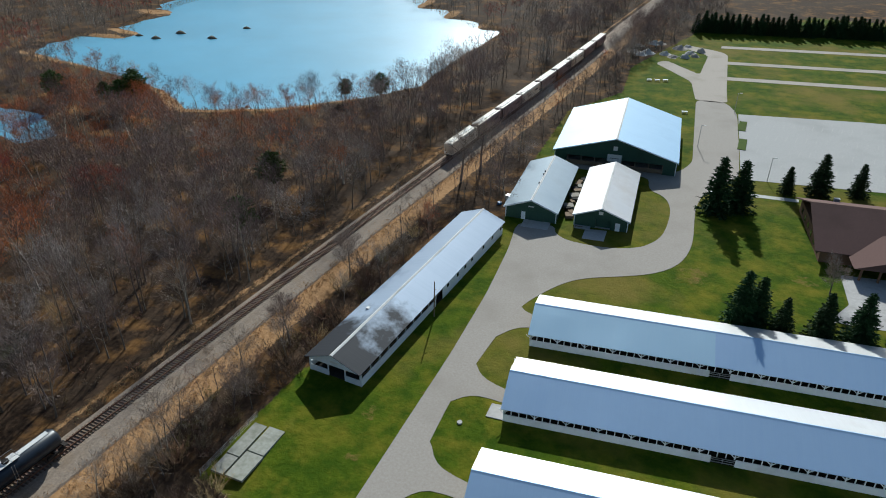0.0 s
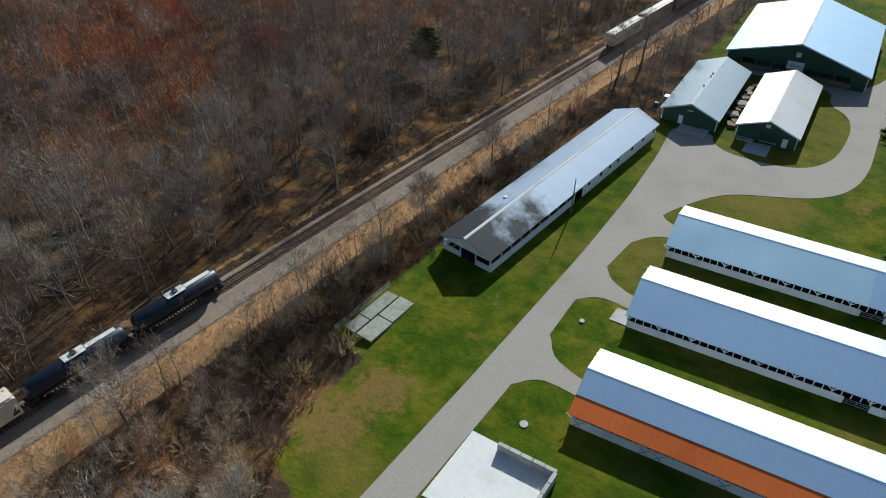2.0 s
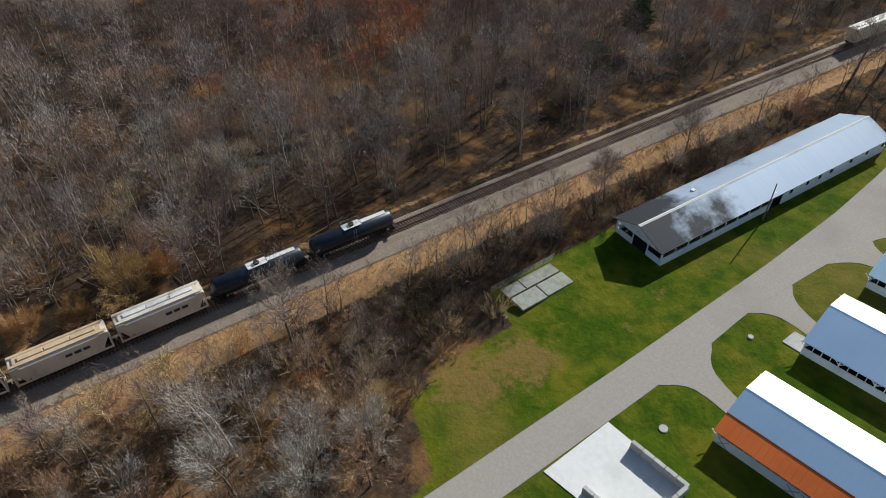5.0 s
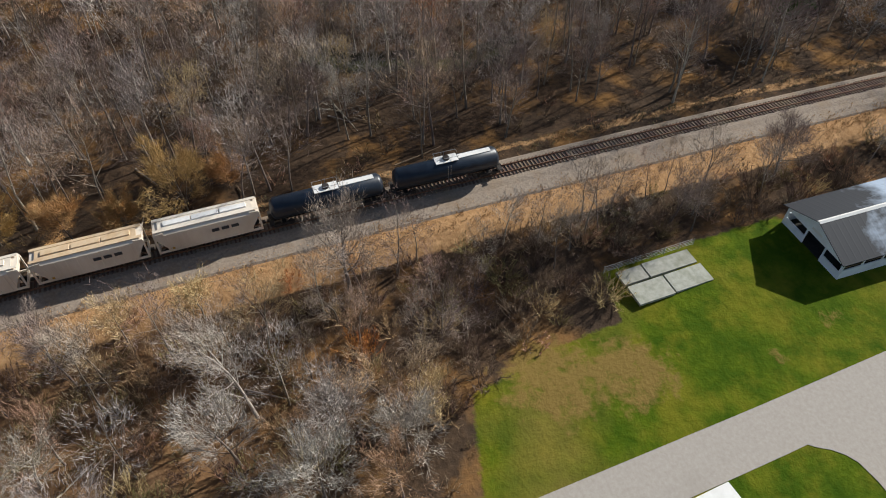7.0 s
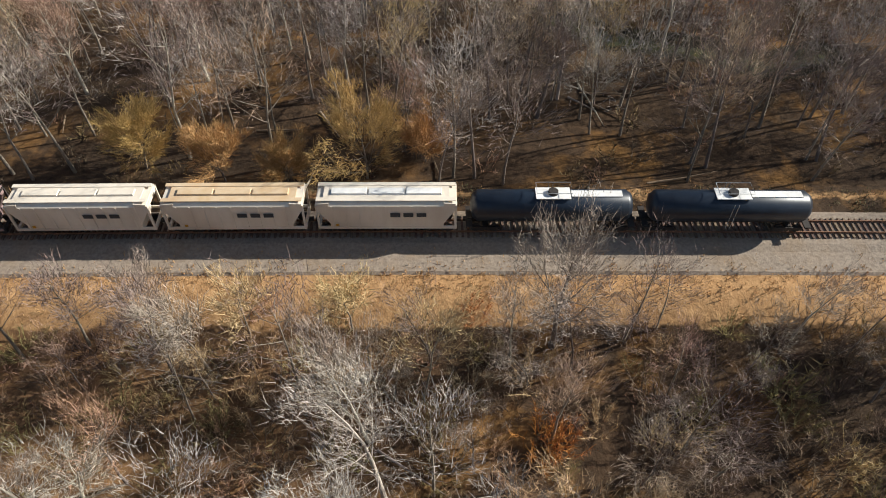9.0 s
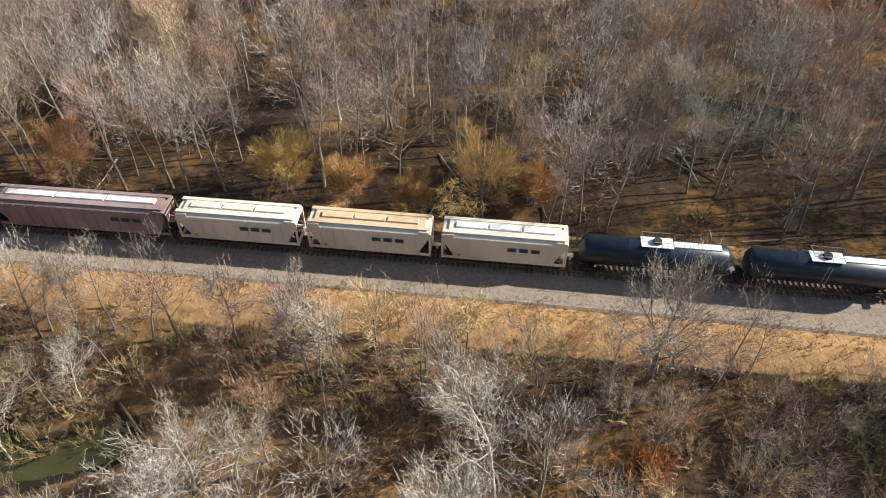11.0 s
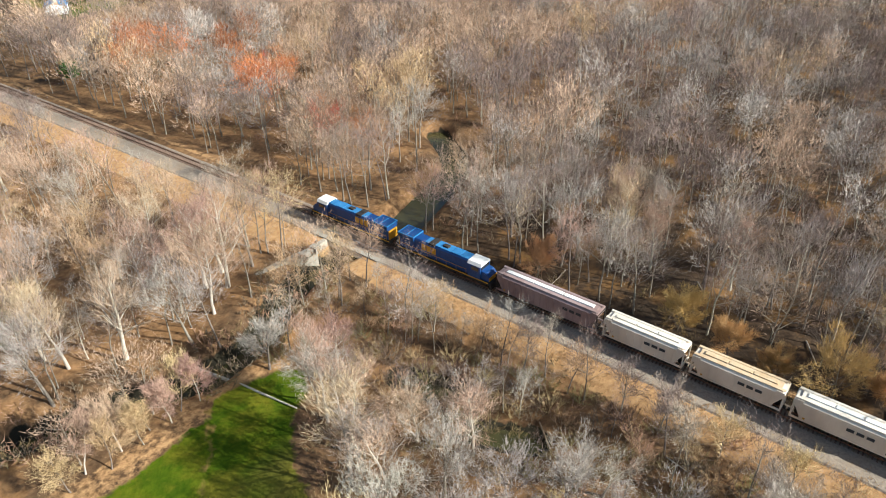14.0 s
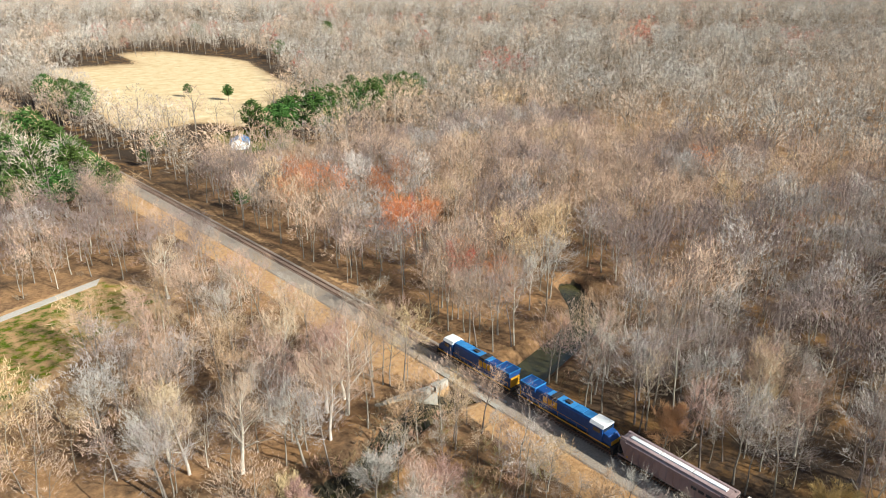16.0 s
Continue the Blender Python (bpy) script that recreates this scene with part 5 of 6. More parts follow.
def tree_thing(name, arrays, bark, leaf, label, category, group):
    """A tree with trunk and crown, standing at the origin until it is placed."""
    e = thing(name, pose(0, 0, 0), label, category, group)
    (tv, tf), (cv, cf) = arrays
    part("trunk", numpy_mesh("trunk", tv, tf, bark), None, e)
    part("crown", numpy_mesh("crown", cv, cf, leaf), None, e)
    return e


def place(e, x, y, turn=0.0, scale=1.0, tilt=(0, 0)):
    e.location = (x, y, float(height(x, y)))
    e.rotation_euler = (tilt[0], tilt[1], turn)
    e.scale = (scale,) * 3


rt = random.Random(21)

# notable single trees
notable = [
    # x, y, height, girth, kind, spread, lean
    (9.6, 18.7, 14.5, 0.30, "big", 0.50, 0.02), (22.9, 4.4, 17.5, 0.20, "white", 0.30, 0.05), (18.0, 3.0, 14.0, 0.16, "white", 0.28, 0.05),
    (24.1, -20.7, 11.0, 0.20, "white", 0.40, 0.05), (22.6, -17.6, 10.0, 0.18, "white", 0.40, 0.1), (11.4, -13.9, 12.5, 0.15, "dark", 0.25, 0.03), (11.0, -11.0, 12.0, 0.14, "dark", 0.25, 0.05),
    (14.9, 0.6, 11, 0.13, "dark", 0.3, 0.05), (23.0, -91.5, 19, 0.42, "pale", 0.42, 0.05), (25.5, -94.5, 18, 0.36, "pale", 0.40, 0.06), (20.5, -96, 17, 0.33, "pale", 0.4, 0.08),
    (45.2, -88.0, 18, 0.36, "pale", 0.36, 0.05), (51.4, -94.3, 16, 0.28, "pale", 0.3, 0.05), (52.7, -99.2, 17, 0.28, "pale", 0.3, 0.05), (41.9, -16.1, 15, 0.34, "grey", 0.5, 0.1),
    (41.0, -44.0, 19, 0.28, "pale", 0.30, 0.22), (39.4, -38.0, 18, 0.26, "pale", 0.32, 0.22), (38.0, -47.0, 18, 0.24, "pale", 0.30, 0.26), (42.5, -40, 15, 0.22, "grey", 0.4, 0.15),
    (33.6, -67.9, 10, 0.2, "grey", 0.42, 0.05), (-29.6, -18.5, 17, 0.22, "pale", 0.26, 0.05), (-33.1, -40, 17, 0.22, "pale", 0.26, 0.05), (-32, -43, 16, 0.2, "pale", 0.26, 0.08),
    (-21.5, -59.3, 15, 0.26, "grey", 0.36, 0.03), (-19.6, -95.1, 16, 0.26, "tan", 0.36, 0.03), (-25.2, -111.2, 16, 0.24, "red", 0.42, 0.03), (-28, -119, 15, 0.24, "red", 0.42, 0.03), (-30, -107, 14, 0.2, "red", 0.4, 0.03), (-27.2, -32.5, 16, 0.2, "pale", 0.24, 0.05),
    (-21.1, 21.0, 13, 0.24, "dark", 0.34, 0.03), (16.6, 168, 17, 0.34, "big", 0.42, 0.03), (14, 160, 16, 0.3, "big", 0.42, 0.03), (-37.6, 115.8, 12, 0.2, "white", 0.42, 0.03), (12.0, 104, 11, 0.22, "big", 0.42, 0.05), (13.5, 80, 11, 0.2, "big", 0.42, 0.05), (15, 62, 9, 0.16, "dark", 0.4, 0.1),
    (104.6, 138.5, 9, 0.14, "dark", 0.34, 0.03), (31, -41, 15, 0.2, "pale", 0.3, 0.2), (26.6, -60, 14, 0.16, "pale", 0.25, 0.15), (35, -24, 13, 0.24, "grey", 0.46, 0.1), (33, -12, 12, 0.22, "grey", 0.46, 0.1), (30, 12, 11, 0.2, "grey", 0.5, 0.08), (34, 18, 9, 0.16, "grey", 0.5, 0.08), (27, 18, 9, 0.16, "tan", 0.5, 0.08), (36, 9, 11, 0.18, "grey", 0.5, 0.08), (29, 2, 12, 0.2, "grey", 0.46, 0.08), (31, 22, 7, 0.12, "tan", 0.5, 0.08), (38, 16, 9, 0.14, "tan", 0.5, 0.08),
    (46, -24, 15, 0.26, "grey", 0.48, 0.12), (37, -32, 14, 0.24, "grey", 0.46, 0.12), (46, -33, 14, 0.22, "grey", 0.46, 0.15), (29, -20, 13, 0.2, "grey", 0.42, 0.08), (48, -10, 14, 0.24, "grey", 0.46, 0.1), (28, -34, 14, 0.2, "pale", 0.3, 0.15), (36, -53, 16, 0.22, "pale", 0.3, 0.22), (34, -57, 14, 0.2, "grey", 0.4, 0.15),
    (37, -82, 15, 0.24, "grey", 0.4, 0.1), (30, -86, 16, 0.28, "pale", 0.4, 0.1), (16, -93, 15, 0.26, "tan", 0.4, 0.05), (12, -99, 15, 0.24, "tan", 0.4, 0.05), (34, -100, 17, 0.3, "pale", 0.42, 0.06), (40, -104, 16, 0.26, "tan", 0.4, 0.05), (57, -88, 15, 0.24, "grey", 0.4, 0.06), (28, -106, 17, 0.3, "pale", 0.42, 0.06), (47, -110, 17, 0.28, "grey", 0.42, 0.06),
    (-11.0, 1.8, 9.0, 0.12, "bush", 0.62, 0.1), (-11.0, -13, 7.0, 0.1, "bush", 0.6, 0.1), (-13.5, -22, 7.5, 0.1, "bush", 0.6, 0.1), (-10.8, -6.5, 5.0, 0.08, "bush", 0.6, 0.1), (-14, 8, 6, 0.08, "bush", 0.6, 0.1), (-12, -48, 7.5, 0.1, "bush", 0.6, 0.1),
    (-66.8, 68.9, 14, 0.2, "white", 0.42, 0.04), (-29.5, 109.7, 14, 0.2, "white", 0.42, 0.04), (-15.4, 146.6, 15, 0.24, "white", 0.44, 0.04), (-18.5, 150, 14, 0.2, "white", 0.42, 0.04), (-73.6, 60.6, 13, 0.2, "grey", 0.42, 0.04), (-34.2, 104, 6.5, 0.1, "bush", 0.6, 0.08),
    (-63, 105, 13, 0.2, "red", 0.42, 0.04), (-59.5, 109.2, 12, 0.18, "red", 0.4, 0.04), (-86, 80, 13, 0.2, "red", 0.42, 0.04), (-78.5, 83.4, 12, 0.2, "red", 0.42, 0.04), (-92, 104, 13, 0.2, "red", 0.44, 0.04), (-104, 118, 13, 0.2, "red", 0.44, 0.04), (-112, 96, 12, 0.2, "red", 0.44, 0.04),
    (-35.7, -143.3, 17, 0.26, "red", 0.44, 0.03), (-42, -150, 17, 0.26, "red", 0.44, 0.03), (-33, -151, 15, 0.24, "red", 0.44, 0.03),
    (8.5, -21.8, 11, 0.14, "dark", 0.28, 0.05), (8.1, -15.9, 10, 0.13, "dark", 0.28, 0.05), (8.3, -7.8, 8.5, 0.11, "tan", 0.4, 0.05), (7.9, 1.2, 8, 0.11, "tan", 0.4, 0.05), (9.2, -30, 10, 0.13, "tan", 0.32, 0.06), (9.0, -38, 11, 0.14, "dark", 0.3, 0.06), (8.8, -46, 10, 0.13, "tan", 0.32, 0.06), (9.4, -55, 11, 0.14, "tan", 0.32, 0.06),
    (44.0, -71.0, 9, 0.1, "pale", 0.26, 0.2), (47.0, -71.5, 10, 0.1, "tan", 0.26, 0.2), (49.0, -70.6, 9, 0.1, "pale", 0.26, 0.2), (51.5, -72.0, 10, 0.11, "tan", 0.26, 0.2), (53.5, -70.4, 9, 0.1, "tan", 0.26, 0.2), (56.0, -71.6, 11, 0.11, "pale", 0.26, 0.2), (58.5, -70.0, 10, 0.1, "tan", 0.26, 0.2), (61.0, -72.0, 11, 0.12, "pale", 0.26, 0.2), (63.5, -71.0, 10, 0.11, "tan", 0.26, 0.2),
    (60, -108, 16, 0.28, "grey", 0.4, 0.05), (30, -160, 15, 0.3, "pale", 0.46, 0.02),
]
LOOK = {"bush": (M_BARK, M_BUSH, "round tan-orange leafless bush beside the track"), "big": (M_BARK, M_TWIG, "broad bare grey-brown tree beside the railway"), "white": (M_PALE, M_TWIG_GREY, "bare white-barked tree with pale twigs"), "pale": (M_PALE, M_TWIG_PINK, "tall bare tree with pale sunlit bark"),
        "dark": (M_BARK, M_TWIG, "slender bare dark tree by the track"), "grey": (M_BARK, M_TWIG_GREY, "bare spreading tree with grey twigs"), "tan": (M_BARK, M_TWIG_TAN, "bare tree with tan twigs"), "red": (M_BARK, M_TWIG_RED, "maple with red buds in spring")}
for i, (x, y, H, g, kind, sp, ln) in enumerate(notable):
    bark, leaf, label = LOOK[kind]
    big = kind in ("big", "pale", "grey", "bush")
    e = tree_thing("bare_tree", bare_tree(100 + i, H, g, 12 if big else 9, 7, 5200 if kind == "bush" else (3600 if i == 0 else 2600) if big else 1400, 0.02 if kind == "white" else 0.026, sp, {"white": 0.25, "bush": 0.08}.get(kind, 0.32), lean=ln, twig_len=1.15), bark, leaf if kind != "white" else M_PALE, label, "tree", "bare trees")
    place(e, x, y, rt.uniform(0, 6.28))

# near wood, tree by tree
protos = {k: [] for k in TINTS}
for j in range(3):
    for tint in TINTS:
        bark = M_SILVER if (tint == "grey" and j == 0) else M_BARK
        e = tree_thing("bare_tree", bare_tree(500 + 7 * j + len(tint), 13.5 + 1.5 * j, 0.15, 9, 3, 950, 0.021, 0.30 + 0.03 * j, 0.34, (5, 3, 3), twig_len=1.5), bark, TINTS[tint], f"bare {tint if tint != 'pink' else 'pinkish'}-twigged woodland tree in early spring", "tree", "woodland trees")
        protos[tint].append(e)
nxs, nys = [], []
for box, step, keep, seed in (((5, 14, -75, 62), 4.4, 0.7, 6), ((-42, -7, -122, 95), 5.4, 0.9, 1), ((9, 40, -80, 60), 6.4, 0.55, 2), ((10, 60, -140, -84), 5.6, 0.8, 3), ((9, 20, 60, 140), 5.0, 0.7, 4)):
    X, Y = scatter(seed, *box, step, keep)
    nxs.append(X)
    nys.append(Y)
X, Y = np.concatenate(nxs), np.concatenate(nys)
far_enough = np.array([all(math.hypot(x - n[0], y - n[1]) > 2.6 for n in notable) for x, y in zip(X, Y)])
X, Y = X[far_enough], Y[far_enough]
edge_ = np.where((X > 0) & (X < 14) & (Y < 62) & (Y > -75))[0]
order = np.random.RandomState(9).permutation(len(X))
order = np.concatenate([edge_, order[~np.isin(order, edge_)]])[:235]
pv = patch(X, Y, 0.03, 3.3)
used = {k: 0 for k in TINTS}
for n_, i in enumerate(order):
    x, y = float(X[i]), float(Y[i])
    tint = tint_of(x, y, pv[i], rt.random())
    sc = rt.uniform(0.7, 1.2) * (0.72 if x > 7 and y > -70 else 1.12)
    k = rt.randrange(3)
    if used[tint] < 3:
        k = used[tint]
        used[tint] += 1
        place(protos[tint][k], x, y, rt.uniform(0, 6.28), sc)
    else:
        place(copy_thing(protos[tint][k], pose(0, 0, 0)), x, y, rt.uniform(0, 6.28), sc, (rt.gauss(0, 0.04), rt.gauss(0, 0.04)))
for tint in TINTS:
    for k in range(used[tint], 3):
        place(protos[tint][k], -44.0 - 3 * k, 20.0 + 5 * k + len(tint), 0, 1)

# shrubs and thickets, one by one near the track
shrub_kinds = []
for j, (H, R, material, label) in enumerate(((3.6, 2.2, M_BRUSH, "tangled dark leafless thicket on the bank"), (2.8, 1.8, M_BRUSH_OLIVE, "olive-brown leafless shrub in rough ground"), (4.4, 2.4, M_BRUSH, "tall tangled brown thicket"), (3.2, 2.0, M_TWIG_ORANGE, "orange-twigged leafless shrub by the railway"), (3.4, 2.2, M_TWIG_TAN, "tan leafless shrub in dead grass"))):
    V, F = shrub(700 + j, H, R, 22, 26, 0.023)
    e = tagged(new("shrub", numpy_mesh("shrub", V, F, material)), label, "shrub", "thicket shrubs")
    shrub_kinds.append(e)
first = [True] * 5
sx, sy = [], []
for box, step, keep, seed in (((9, 33, -75, 64), 3.1, 0.85, 31), ((9, 21, 60, 140), 3.0, 0.85, 32)):
    X, Y = scatter(seed, *box, step, keep)
    sx.append(X)
    sy.append(Y)
X, Y = np.concatenate(sx), np.concatenate(sy)
order = np.random.RandomState(4).permutation(len(X))[:290]
fixed = [(18.5, 16.5, 3, 1.25), (19.5, 18, 3, 1.0), (5.9, -6.8, 4, 0.9), (7.5, 12, 3, 0.8), (7.0, 20, 3, 0.7), (-31, 117, 3, 1.4)]
spots = fixed + [(float(X[i]), float(Y[i]), rt.choice((0, 0, 0, 2, 2, 1, 4)) if float(Y[i]) > 8 else rt.choice((0, 1, 1, 4, 2, 1)), rt.uniform(0.55, 1.15)) for i in order]
for x, y, k, sc in spots:
    if first[k]:
        e, first[k] = shrub_kinds[k], False
    else:
        e = copy_thing(shrub_kinds[k], pose(0, 0, 0))
    place(e, x, y, rt.uniform(0, 6.28), sc)

# wood edge north of the south lawn
for k in range(46):
    x = 52.5 + (k % 34) * 0.9 + rt.uniform(-1, 1) + (12 if k > 33 else 0)
    place(copy_thing(protos[rt.choice(("grey", "brown", "tan"))][k % 3], pose(0, 0, 0)), x, -34 + (x - 54) * 0.95 + rt.uniform(0, 9), rt.uniform(0, 6.28), rt.uniform(1.0, 1.35))

# middle wood and undergrowth
mid = [bare_tree(900 + j, 13 + j, 0.14, 10, 1, 640, 0.038, 0.36, 0.36, (3, 3, 3), twig_len=1.05, seg=2, fill=0.045) for j in range(4)]
mid += [bare_tree(950 + j, 13 + j, 0.14, 10, 2, 800, 0.021, 0.36, 0.34, (4, 3, 3), twig_len=1.1, fill=0.04) for j in range(4)]
groups = {k: [] for k in TINTS}
every = []
near_box = lambda x, y: (-42 < x < -7 and -122 < y < 95) or (9 < x < 60 and -140 < y < 140)
for box, step, keep, seed in (((-190, -7, -240, 270), 6.3, 0.95, 41), ((9, 60, -250, -84), 5.8, 0.9, 42), ((9, 66, -84, 26), 6.4, 0.6, 47), ((9, 34, 140, 420), 4.6, 0.85, 43), ((-7, 60, 300, 480), 5.5, 0.7, 44), ((60, 110, -150, -84), 5.5, 0.7, 45)):
    X, Y = scatter(seed, *box, step, keep)
    Z, pv = height(X, Y), patch(X, Y, 0.02, 5.1)
    gap, stand = patch(X, Y, 0.055, 2.2), patch(X, Y, 0.045, 9.4)
    for x, y, z, v, g_, st in zip(X, Y, Z, pv, gap, stand):
        if (near_box(x, y) and rt.random() < 0.45) or g_ < 0.25:
            continue
        it = (rt.randrange(4) + (4 if near_box(x, y) and y > -100 else 0), x, y, z, rt.uniform(0, 6.28), rt.uniform(0.75, 1.2) * (0.8 if y > 120 and x > 0 else 1.0 if x > 0 else 0.78 if y > 150 and x < -30 else 1.15 + 0.2 * (y < -60)))
        every.append(it)
        groups[tint_of(x, y, v, min(0.999, max(0.0, (st - 0.2) / 0.6 * 0.75 + rt.random() * 0.25)))].append(it)
half = [it for i, it in enumerate(every) if i % 8]
pale = [it for i, it in enumerate(every) if i % 8 == 0]
joined("wood_trunks", half, mid, M_BARK, "trunks and limbs of bare woodland trees", True)
joined("wood_pale_trunks", pale, mid, M_SILVER, "pale trunks and limbs of bare woodland trees", True)
for k in TINTS:
    joined("wood_crowns_" + k, groups[k], mid, TINTS[k], f"{k} twigs of bare woodland crowns", False)
under = [(None, shrub(1000 + j, 2.4 + j, 2.4, 8, 10, 0.075)) for j in range(3)]
low = {"dark": [], "olive": [], "tan": []}
for box, step, keep, seed in (((-150, -7, -150, 230), 5.2, 0.55, 51), ((9, 46, -75, 140), 4.2, 0.55, 52), ((9, 60, -240, -84), 6, 0.35, 53)):
    X, Y = scatter(seed, *box, step, keep)
    Z = height(X, Y)
    for x, y, z in zip(X, Y, Z):
        low[rt.choice(("dark", "dark", "olive", "tan") if y > -60 else ("dark", "tan", "olive"))].append((rt.randrange(3), x, y, z, rt.uniform(0, 6.28), rt.uniform(0.4, 1.0)))
for k in range(90):
    i = 5 + k % 7
    (xa, ya), (xb, yb) = STREAM[i], STREAM[i + 1] if i + 1 < len(STREAM) else STREAM[i]
    u, o = rt.random(), rt.choice((-1, 1)) * rt.uniform(2.4, 5.0)
    x, y = xa + (xb - xa) * u, ya + (yb - ya) * u + o
    if x - float(track_x(y)) > 8 and float(inside(LAWN_SOUTH, np.array([x]), np.array([y]))[0]) < 0:
        low[rt.choice(("dark", "tan", "olive"))].append((rt.randrange(3), x, y, max(float(height(x, y)), -3.0), rt.uniform(0, 6), rt.uniform(0.6, 1.2)))
for k, material in (("dark", M_BRUSH), ("olive", M_BRUSH_OLIVE), ("tan", M_TWIG_TAN)):
    joined("undergrowth_" + k, low[k], under, material, f"{k} leafless undergrowth of the wood", False)

# far wood out to the horizon
farp = [far_tree(1200 + j, 14.5 + j, 150, 0.085) for j in range(4)]
groups = {k: [] for k in TINTS}
every = []
EX, EY = 80.0, 0.0
for (r0, r1, a0, a1, step, grow) in ((190, 560, -14, 66, 8.8, 1.15), (180, 420, 60, 100, 8.8, 1.2), (230, 620, 96, 180, 9.4, 1.35), (600, 1150, 96, 180, 14.5, 1.6), (1150, 2900, 96, 178, 28.0, 2.4), (560, 1100, -14, 100, 22.0, 2.0)):
    pts_ = scatter(int(r0 + a0 + 60), EX - r1, EX + (250 if a0 < 0 else 140), -r1 if a1 > 100 else -60, r1 if a0 < 60 else 200, step, 0.95)
    X, Y = pts_
    R = np.hypot(X - EX, Y - EY)
    A_ = np.degrees(np.arctan2(-(X - EX), Y - EY))
    A_ = np.where(A_ < -90, A_ + 360, A_)
    k = (R > r0) & (R < r1) & (A_ > a0) & (A_ < a1)
    k &= ~((X > -190) & (X < 60) & (Y > -240) & (Y < 270)) & ~((X > 9) & (X < 34) & (Y < 420) & (Y > 100))
    k &= ~((X > 45) & (Y > 200)) & ~((np.abs(X + 60) < 28) & (np.abs(Y + 312) < 24))
    X, Y = X[k], Y[k]
    Z, pv = height(X, Y), patch(X, Y, 0.012, 8.7)
    gap, stand = patch(X, Y, 0.05, 2.2), patch(X, Y, 0.03, 9.4)
    for x, y, z, v, g_, st in zip(X, Y, Z, pv, gap, stand):
        if grow < 2 and g_ < 0.27:
            continue
        it = (rt.randrange(4), x, y, z, rt.uniform(0, 6.28), grow * rt.uniform(0.6, 1.2) * (0.75 if y > 100 and r1 < 600 else 1.0))
        every.append(it)
        groups[tint_of(x, y, v, min(0.999, max(0.0, (st - 0.2) / 0.6 * 0.8 + rt.random() * 0.2)))].append(it)
joined("far_wood_trunks", every, farp, M_BARK, "trunks of the far bare woods", True)
for k in TINTS:
    joined("far_wood_crowns_" + k, groups[k], farp, TINTS[k], f"{k} crowns of the far bare woods", False)

# evergreens
spruce = [tree_thing("spruce", conifer(61 + j, 14.5, 4.2, 22), M_BARK, M_NEEDLE, "dark green spruce on the lawn", "tree", "spruces") for j in range(2)]
spots = [(79.6, 168.5, 1.05), (84.6, 172.5, 0.95), (95.8, 188.2, 0.55), (103.4, 190.6, 0.82), (112.9, 194, 0.65), (88.2, 119.6, 0.85), (91.0, 121.0, 0.75), (95.6, 120.4, 0.55), (102.3, 121, 0.72), (108.5, 122.2, 0.78), (116, 123, 0.7)]
for i, (x, y, s) in enumerate(spots):
    place(spruce[i] if i < 2 else copy_thing(spruce[i % 2], pose(0, 0, 0)), x, y, i * 1.3, s)
pine = [tree_thing("pine", conifer(71 + j, 16, 5.2, 14, True), M_BARK, M_PINE, "green pine among bare trees", "tree", "pines") for j in range(2)]
spots = [(-117, 173.5, 0.9, 1), (-120, 170, 0.7, 1), (-145.5, 164, 0.8, 1), (-127, 169, 0.6, 1), (-41.4, 216, 0.7, 1), (-53.1, 210.8, 0.55, 1), (-28.7, 133.1, 0.8, 0), (-19.4, 108.6, 0.75, 0), (-16.4, -215, 0.6, 0), (-25.6, -317, 0.7, 1), (-12.5, -300, 0.5, 1)]
spots += [(-78.8 - k * 9.3 + rt.uniform(-3, 3), -296 - k * 4.4 + rt.uniform(-9, 9), rt.uniform(1.2, 1.6), k % 2) for k in range(14)]
spots += [(-75 - k * 9 + rt.uniform(-3, 3), -312 - k * 4.4 + rt.uniform(-9, 9), rt.uniform(1.0, 1.4), 1) for k in range(14)]
spots += [(20 + rt.uniform(-4, 26), -245 - k * 3.6, rt.uniform(1.0, 1.4), k % 2) for k in range(36)]
spots += [(-15 - rt.uniform(0, 14), -410 - k * 7, rt.uniform(0.9, 1.4), 1) for k in range(12)]
spots += [(-140 - k * 14, -400 - k * 8, 0.8, k % 2) for k in range(3)]
spots += [(-260, -640, 1.2, 1), (-270, -655, 1.2, 1), (-285, -900, 1.5, 1), (-430, -820, 1.6, 1), (-100, -470, 0.6, 0), (-115, -440, 0.7, 0)]
seen_ = [False, False]
for x, y, s, k in spots:
    if seen_[k]:
        e = copy_thing(pine[k], pose(0, 0, 0))
    else:
        e, seen_[k] = pine[k], True
    place(e, x, y, rt.uniform(0, 6), s)
for k in range(46):
    e = copy_thing(spruce[k % 2], pose(0, 0, 0))
    e["label"], e["group"] = "dark spruce in a distant windbreak", "windbreak spruces"
    place(e, 52 + k * 2.6 + rt.uniform(-0.8, 0.8), 384 + k * 0.62 + rt.uniform(-2, 2), rt.uniform(0, 6), rt.uniform(0.6, 0.8))

# reeds round the lake
r_ = np.random.RandomState(77)
tuft = [(None, shrub(1300 + j, 1.5, 1.6, 3, 8, 0.08)) for j in range(2)]
items = []
LX, LY = np.meshgrid(np.arange(-260, -28, 2.2), np.arange(170, 420, 2.2))
LX = (LX + r_.uniform(-1, 1, LX.shape)).ravel()
LY = (LY + r_.uniform(-1, 1, LY.shape)).ravel()
D = inside(LAKE, LX, LY)
keep = (D > -7) & (D < 0.5)
for x, y in zip(LX[keep], LY[keep]):
    items.append((rt.randrange(2), x, y, float(height(x, y)), rt.uniform(0, 6), rt.uniform(0.6, 1.1)))
joined("lakeside_reeds", items, tuft, M_REED, "tan dead reeds along the lake shore", False)
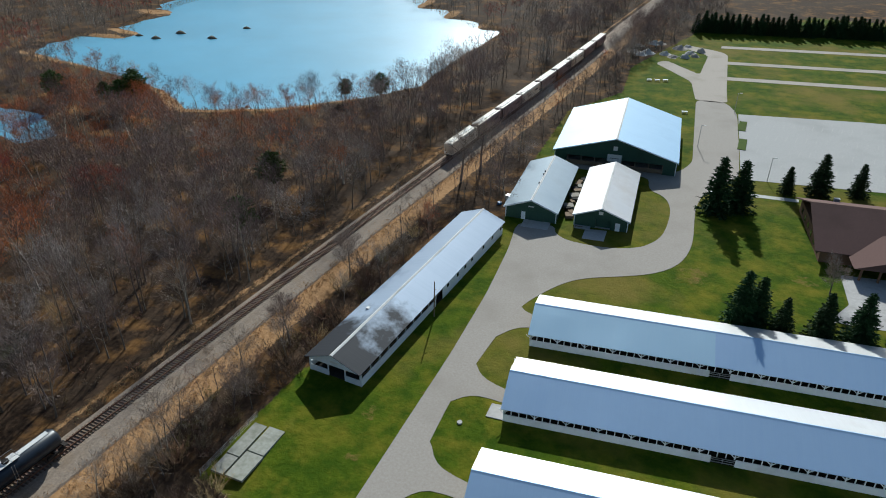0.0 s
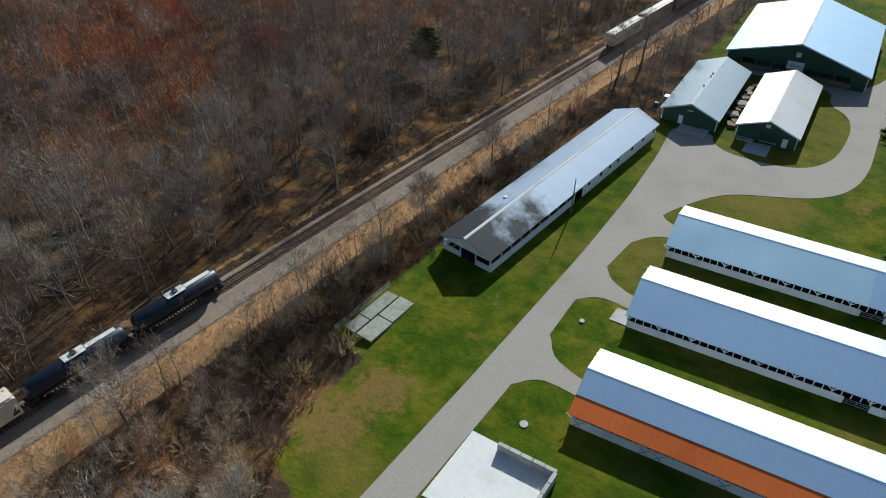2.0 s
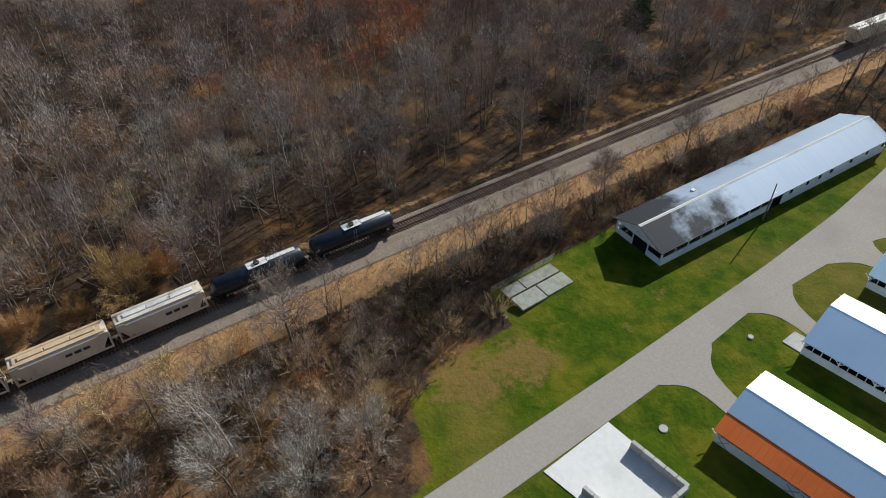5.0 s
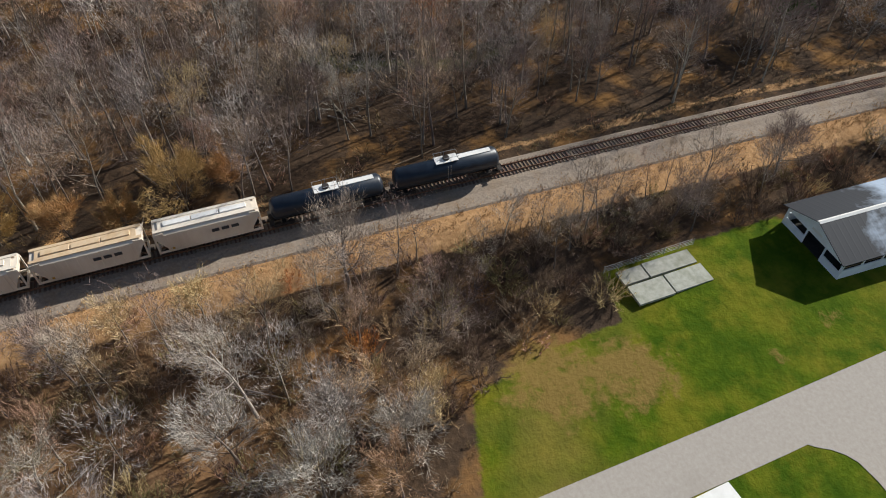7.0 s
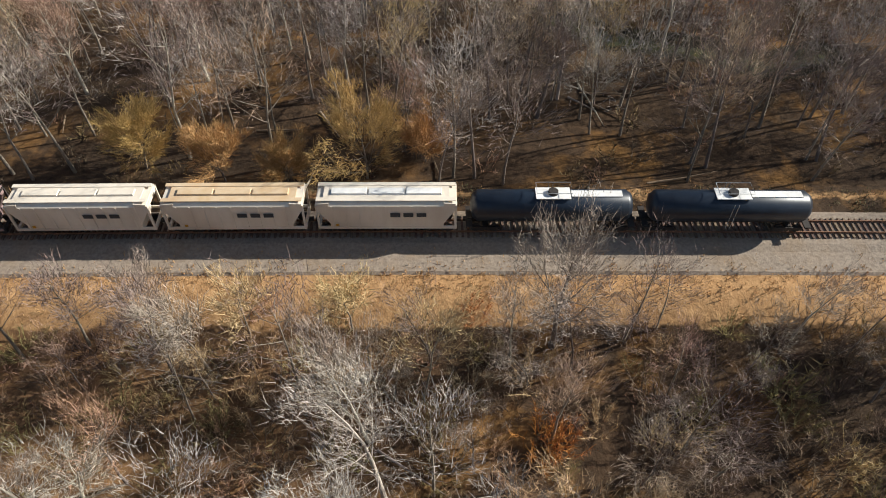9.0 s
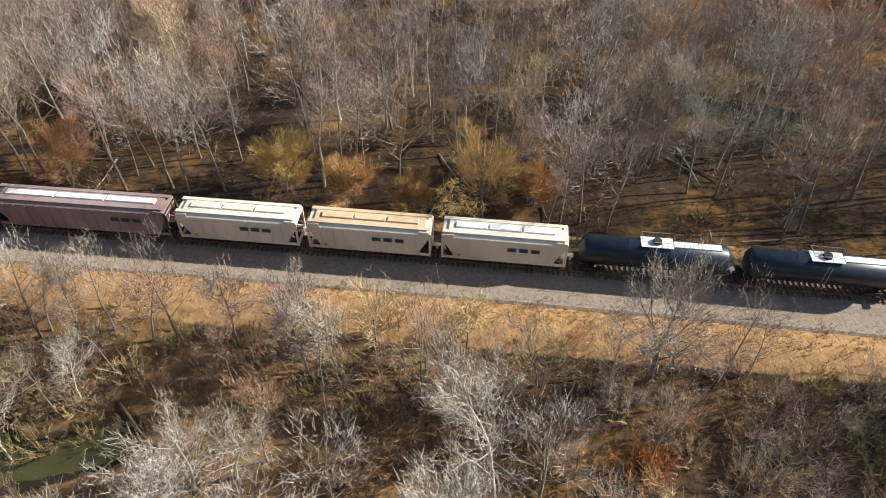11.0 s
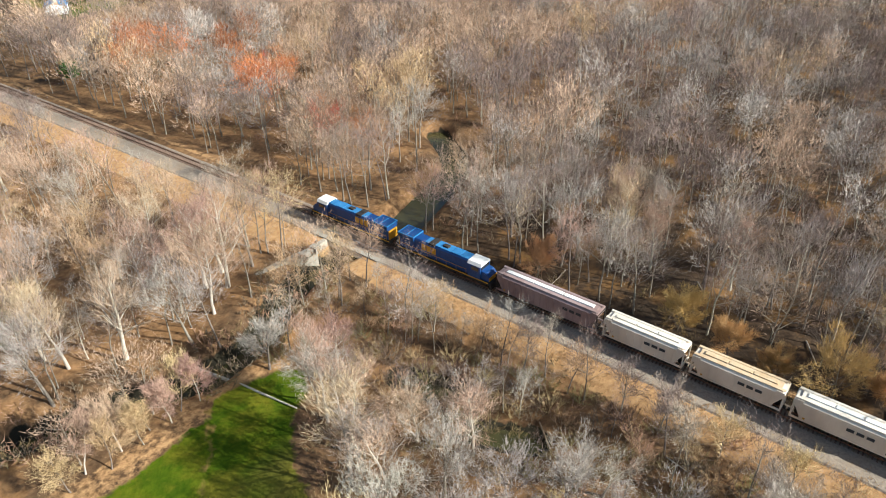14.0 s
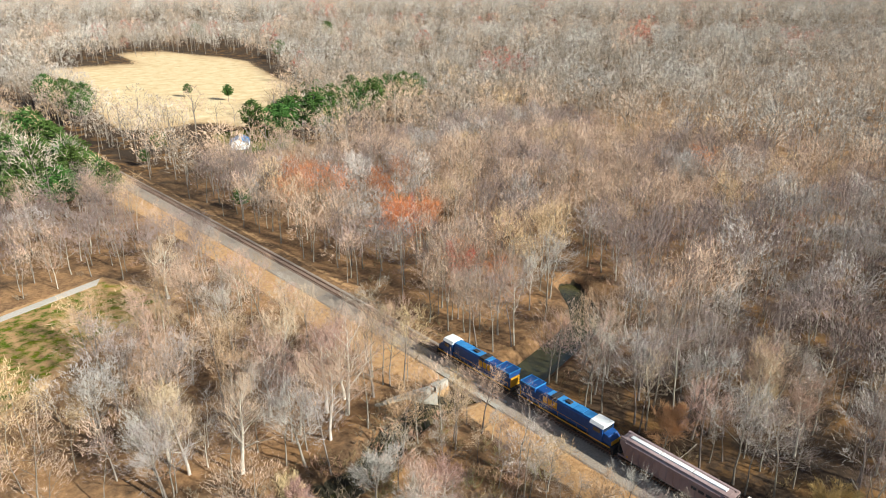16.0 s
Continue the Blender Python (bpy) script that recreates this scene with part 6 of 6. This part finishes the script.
for x, y, r in ((-193, 261, 5), (-190, 275, 5.5), (-168, 273, 5), (-167, 299, 4), (-205, 262, 4)):
    mb = MB()
    pts_ = [(x + k * r * 0.5, y + k * 0.6, -1.8) for k in (-1, -0.5, 0, 0.5, 1)]
    mb.tube(pts_, [0.3, r * 0.22, r * 0.3, r * 0.2, 0.2], 9)
    tagged(part("mud_lodge", mb, M_WOOD), "brown mound of mud and sticks in the lake", "mound", "lake mounds")

# dead grass and weeds along the railway
rw = random.Random(91)
straw_tuft = [(None, shrub(1400 + j, 0.75, 0.8, 4, 5, 0.05)) for j in range(3)]
tufts, weeds = [], []
for k in range(5200):
    y = rw.uniform(-130, 190)
    o = 5.0 + abs(rw.gauss(0, 2.0)) if k % 5 < 3 else rw.gauss(-4.6, 0.8)
    if k % 17 == 0:
        o = rw.uniform(2.6, 5.2)
    x = along(o, y)
    z = 0.05 if -2.6 < o < 5.3 else float(height(x, y))
    if -92 < y < -72 or -2.4 < o < 2.4:
        continue
    (tufts if o > 0 or rw.random() < 0.35 else weeds).append((rw.randrange(3), x, y, z, rw.uniform(0, 6), rw.uniform(0.4, 1.1)))
joined("trackside_grass", tufts, straw_tuft, M_REED, "tan dead grass tufts along the gravel edge", False)
joined("trackside_weeds", weeds, straw_tuft, M_WEED, "grey-green weeds beside the ballast", False)

# fallen logs
rl = random.Random(8)
for k in range(52):
    x, y = (rl.uniform(-38, -9), rl.uniform(-75, 70)) if k < 38 else (rl.uniform(11, 27), rl.uniform(-70, 10))
    if not bool(clear(np.array([x]), np.array([y]))[0]):
        continue
    L, a = rl.uniform(3, 8.5), rl.uniform(0, 3.14)
    dx, dy = math.cos(a) * L / 2, math.sin(a) * L / 2
    mb = MB().tube([(x - dx, y - dy, float(height(x - dx, y - dy)) + 0.15), (x, y, float(height(x, y)) + 0.3), (x + dx, y + dy, float(height(x + dx, y + dy)) + 0.35)], [0.12, 0.09, 0.03], 6)
    tagged(part("fallen_log", mb, M_SILVER if k % 3 == 0 else M_WOOD), "fallen weathered tree trunk on the forest floor", "log", "fallen logs")
trunk_ = MB().tube([(39.8, -79.5, -1.2), (38.2, -69, -0.2), (36.9, -58.3, 0.4)], [0.3, 0.24, 0.1], 8)
tagged(part("fallen_log", trunk_, M_PALE), "long fallen tree lying across the creek and grass", "log", "fallen logs")

# house by the far field
cottage = pole_building(pose(-58, -312, 0, 0, 0, 60), 11, 8, 2.8, 4.8, M_WHITE, M_BLUEROOF, "small white house with a blue roof near the field", "house", None)
for k in range(2):
    part("window", MB().box(-0.06, -0.01, 1.6 + k * 3.6, 2.8 + k * 3.6, 1.0, 2.1), M_GLASS, cottage)
slab("far_lane", [(39, -184), (41, -180), (64, -172.5), (110, -160), (110, -163), (65, -175)], -0.4, 0.04, M_GRAVEL, "pale gravel track on the grass", "lane")
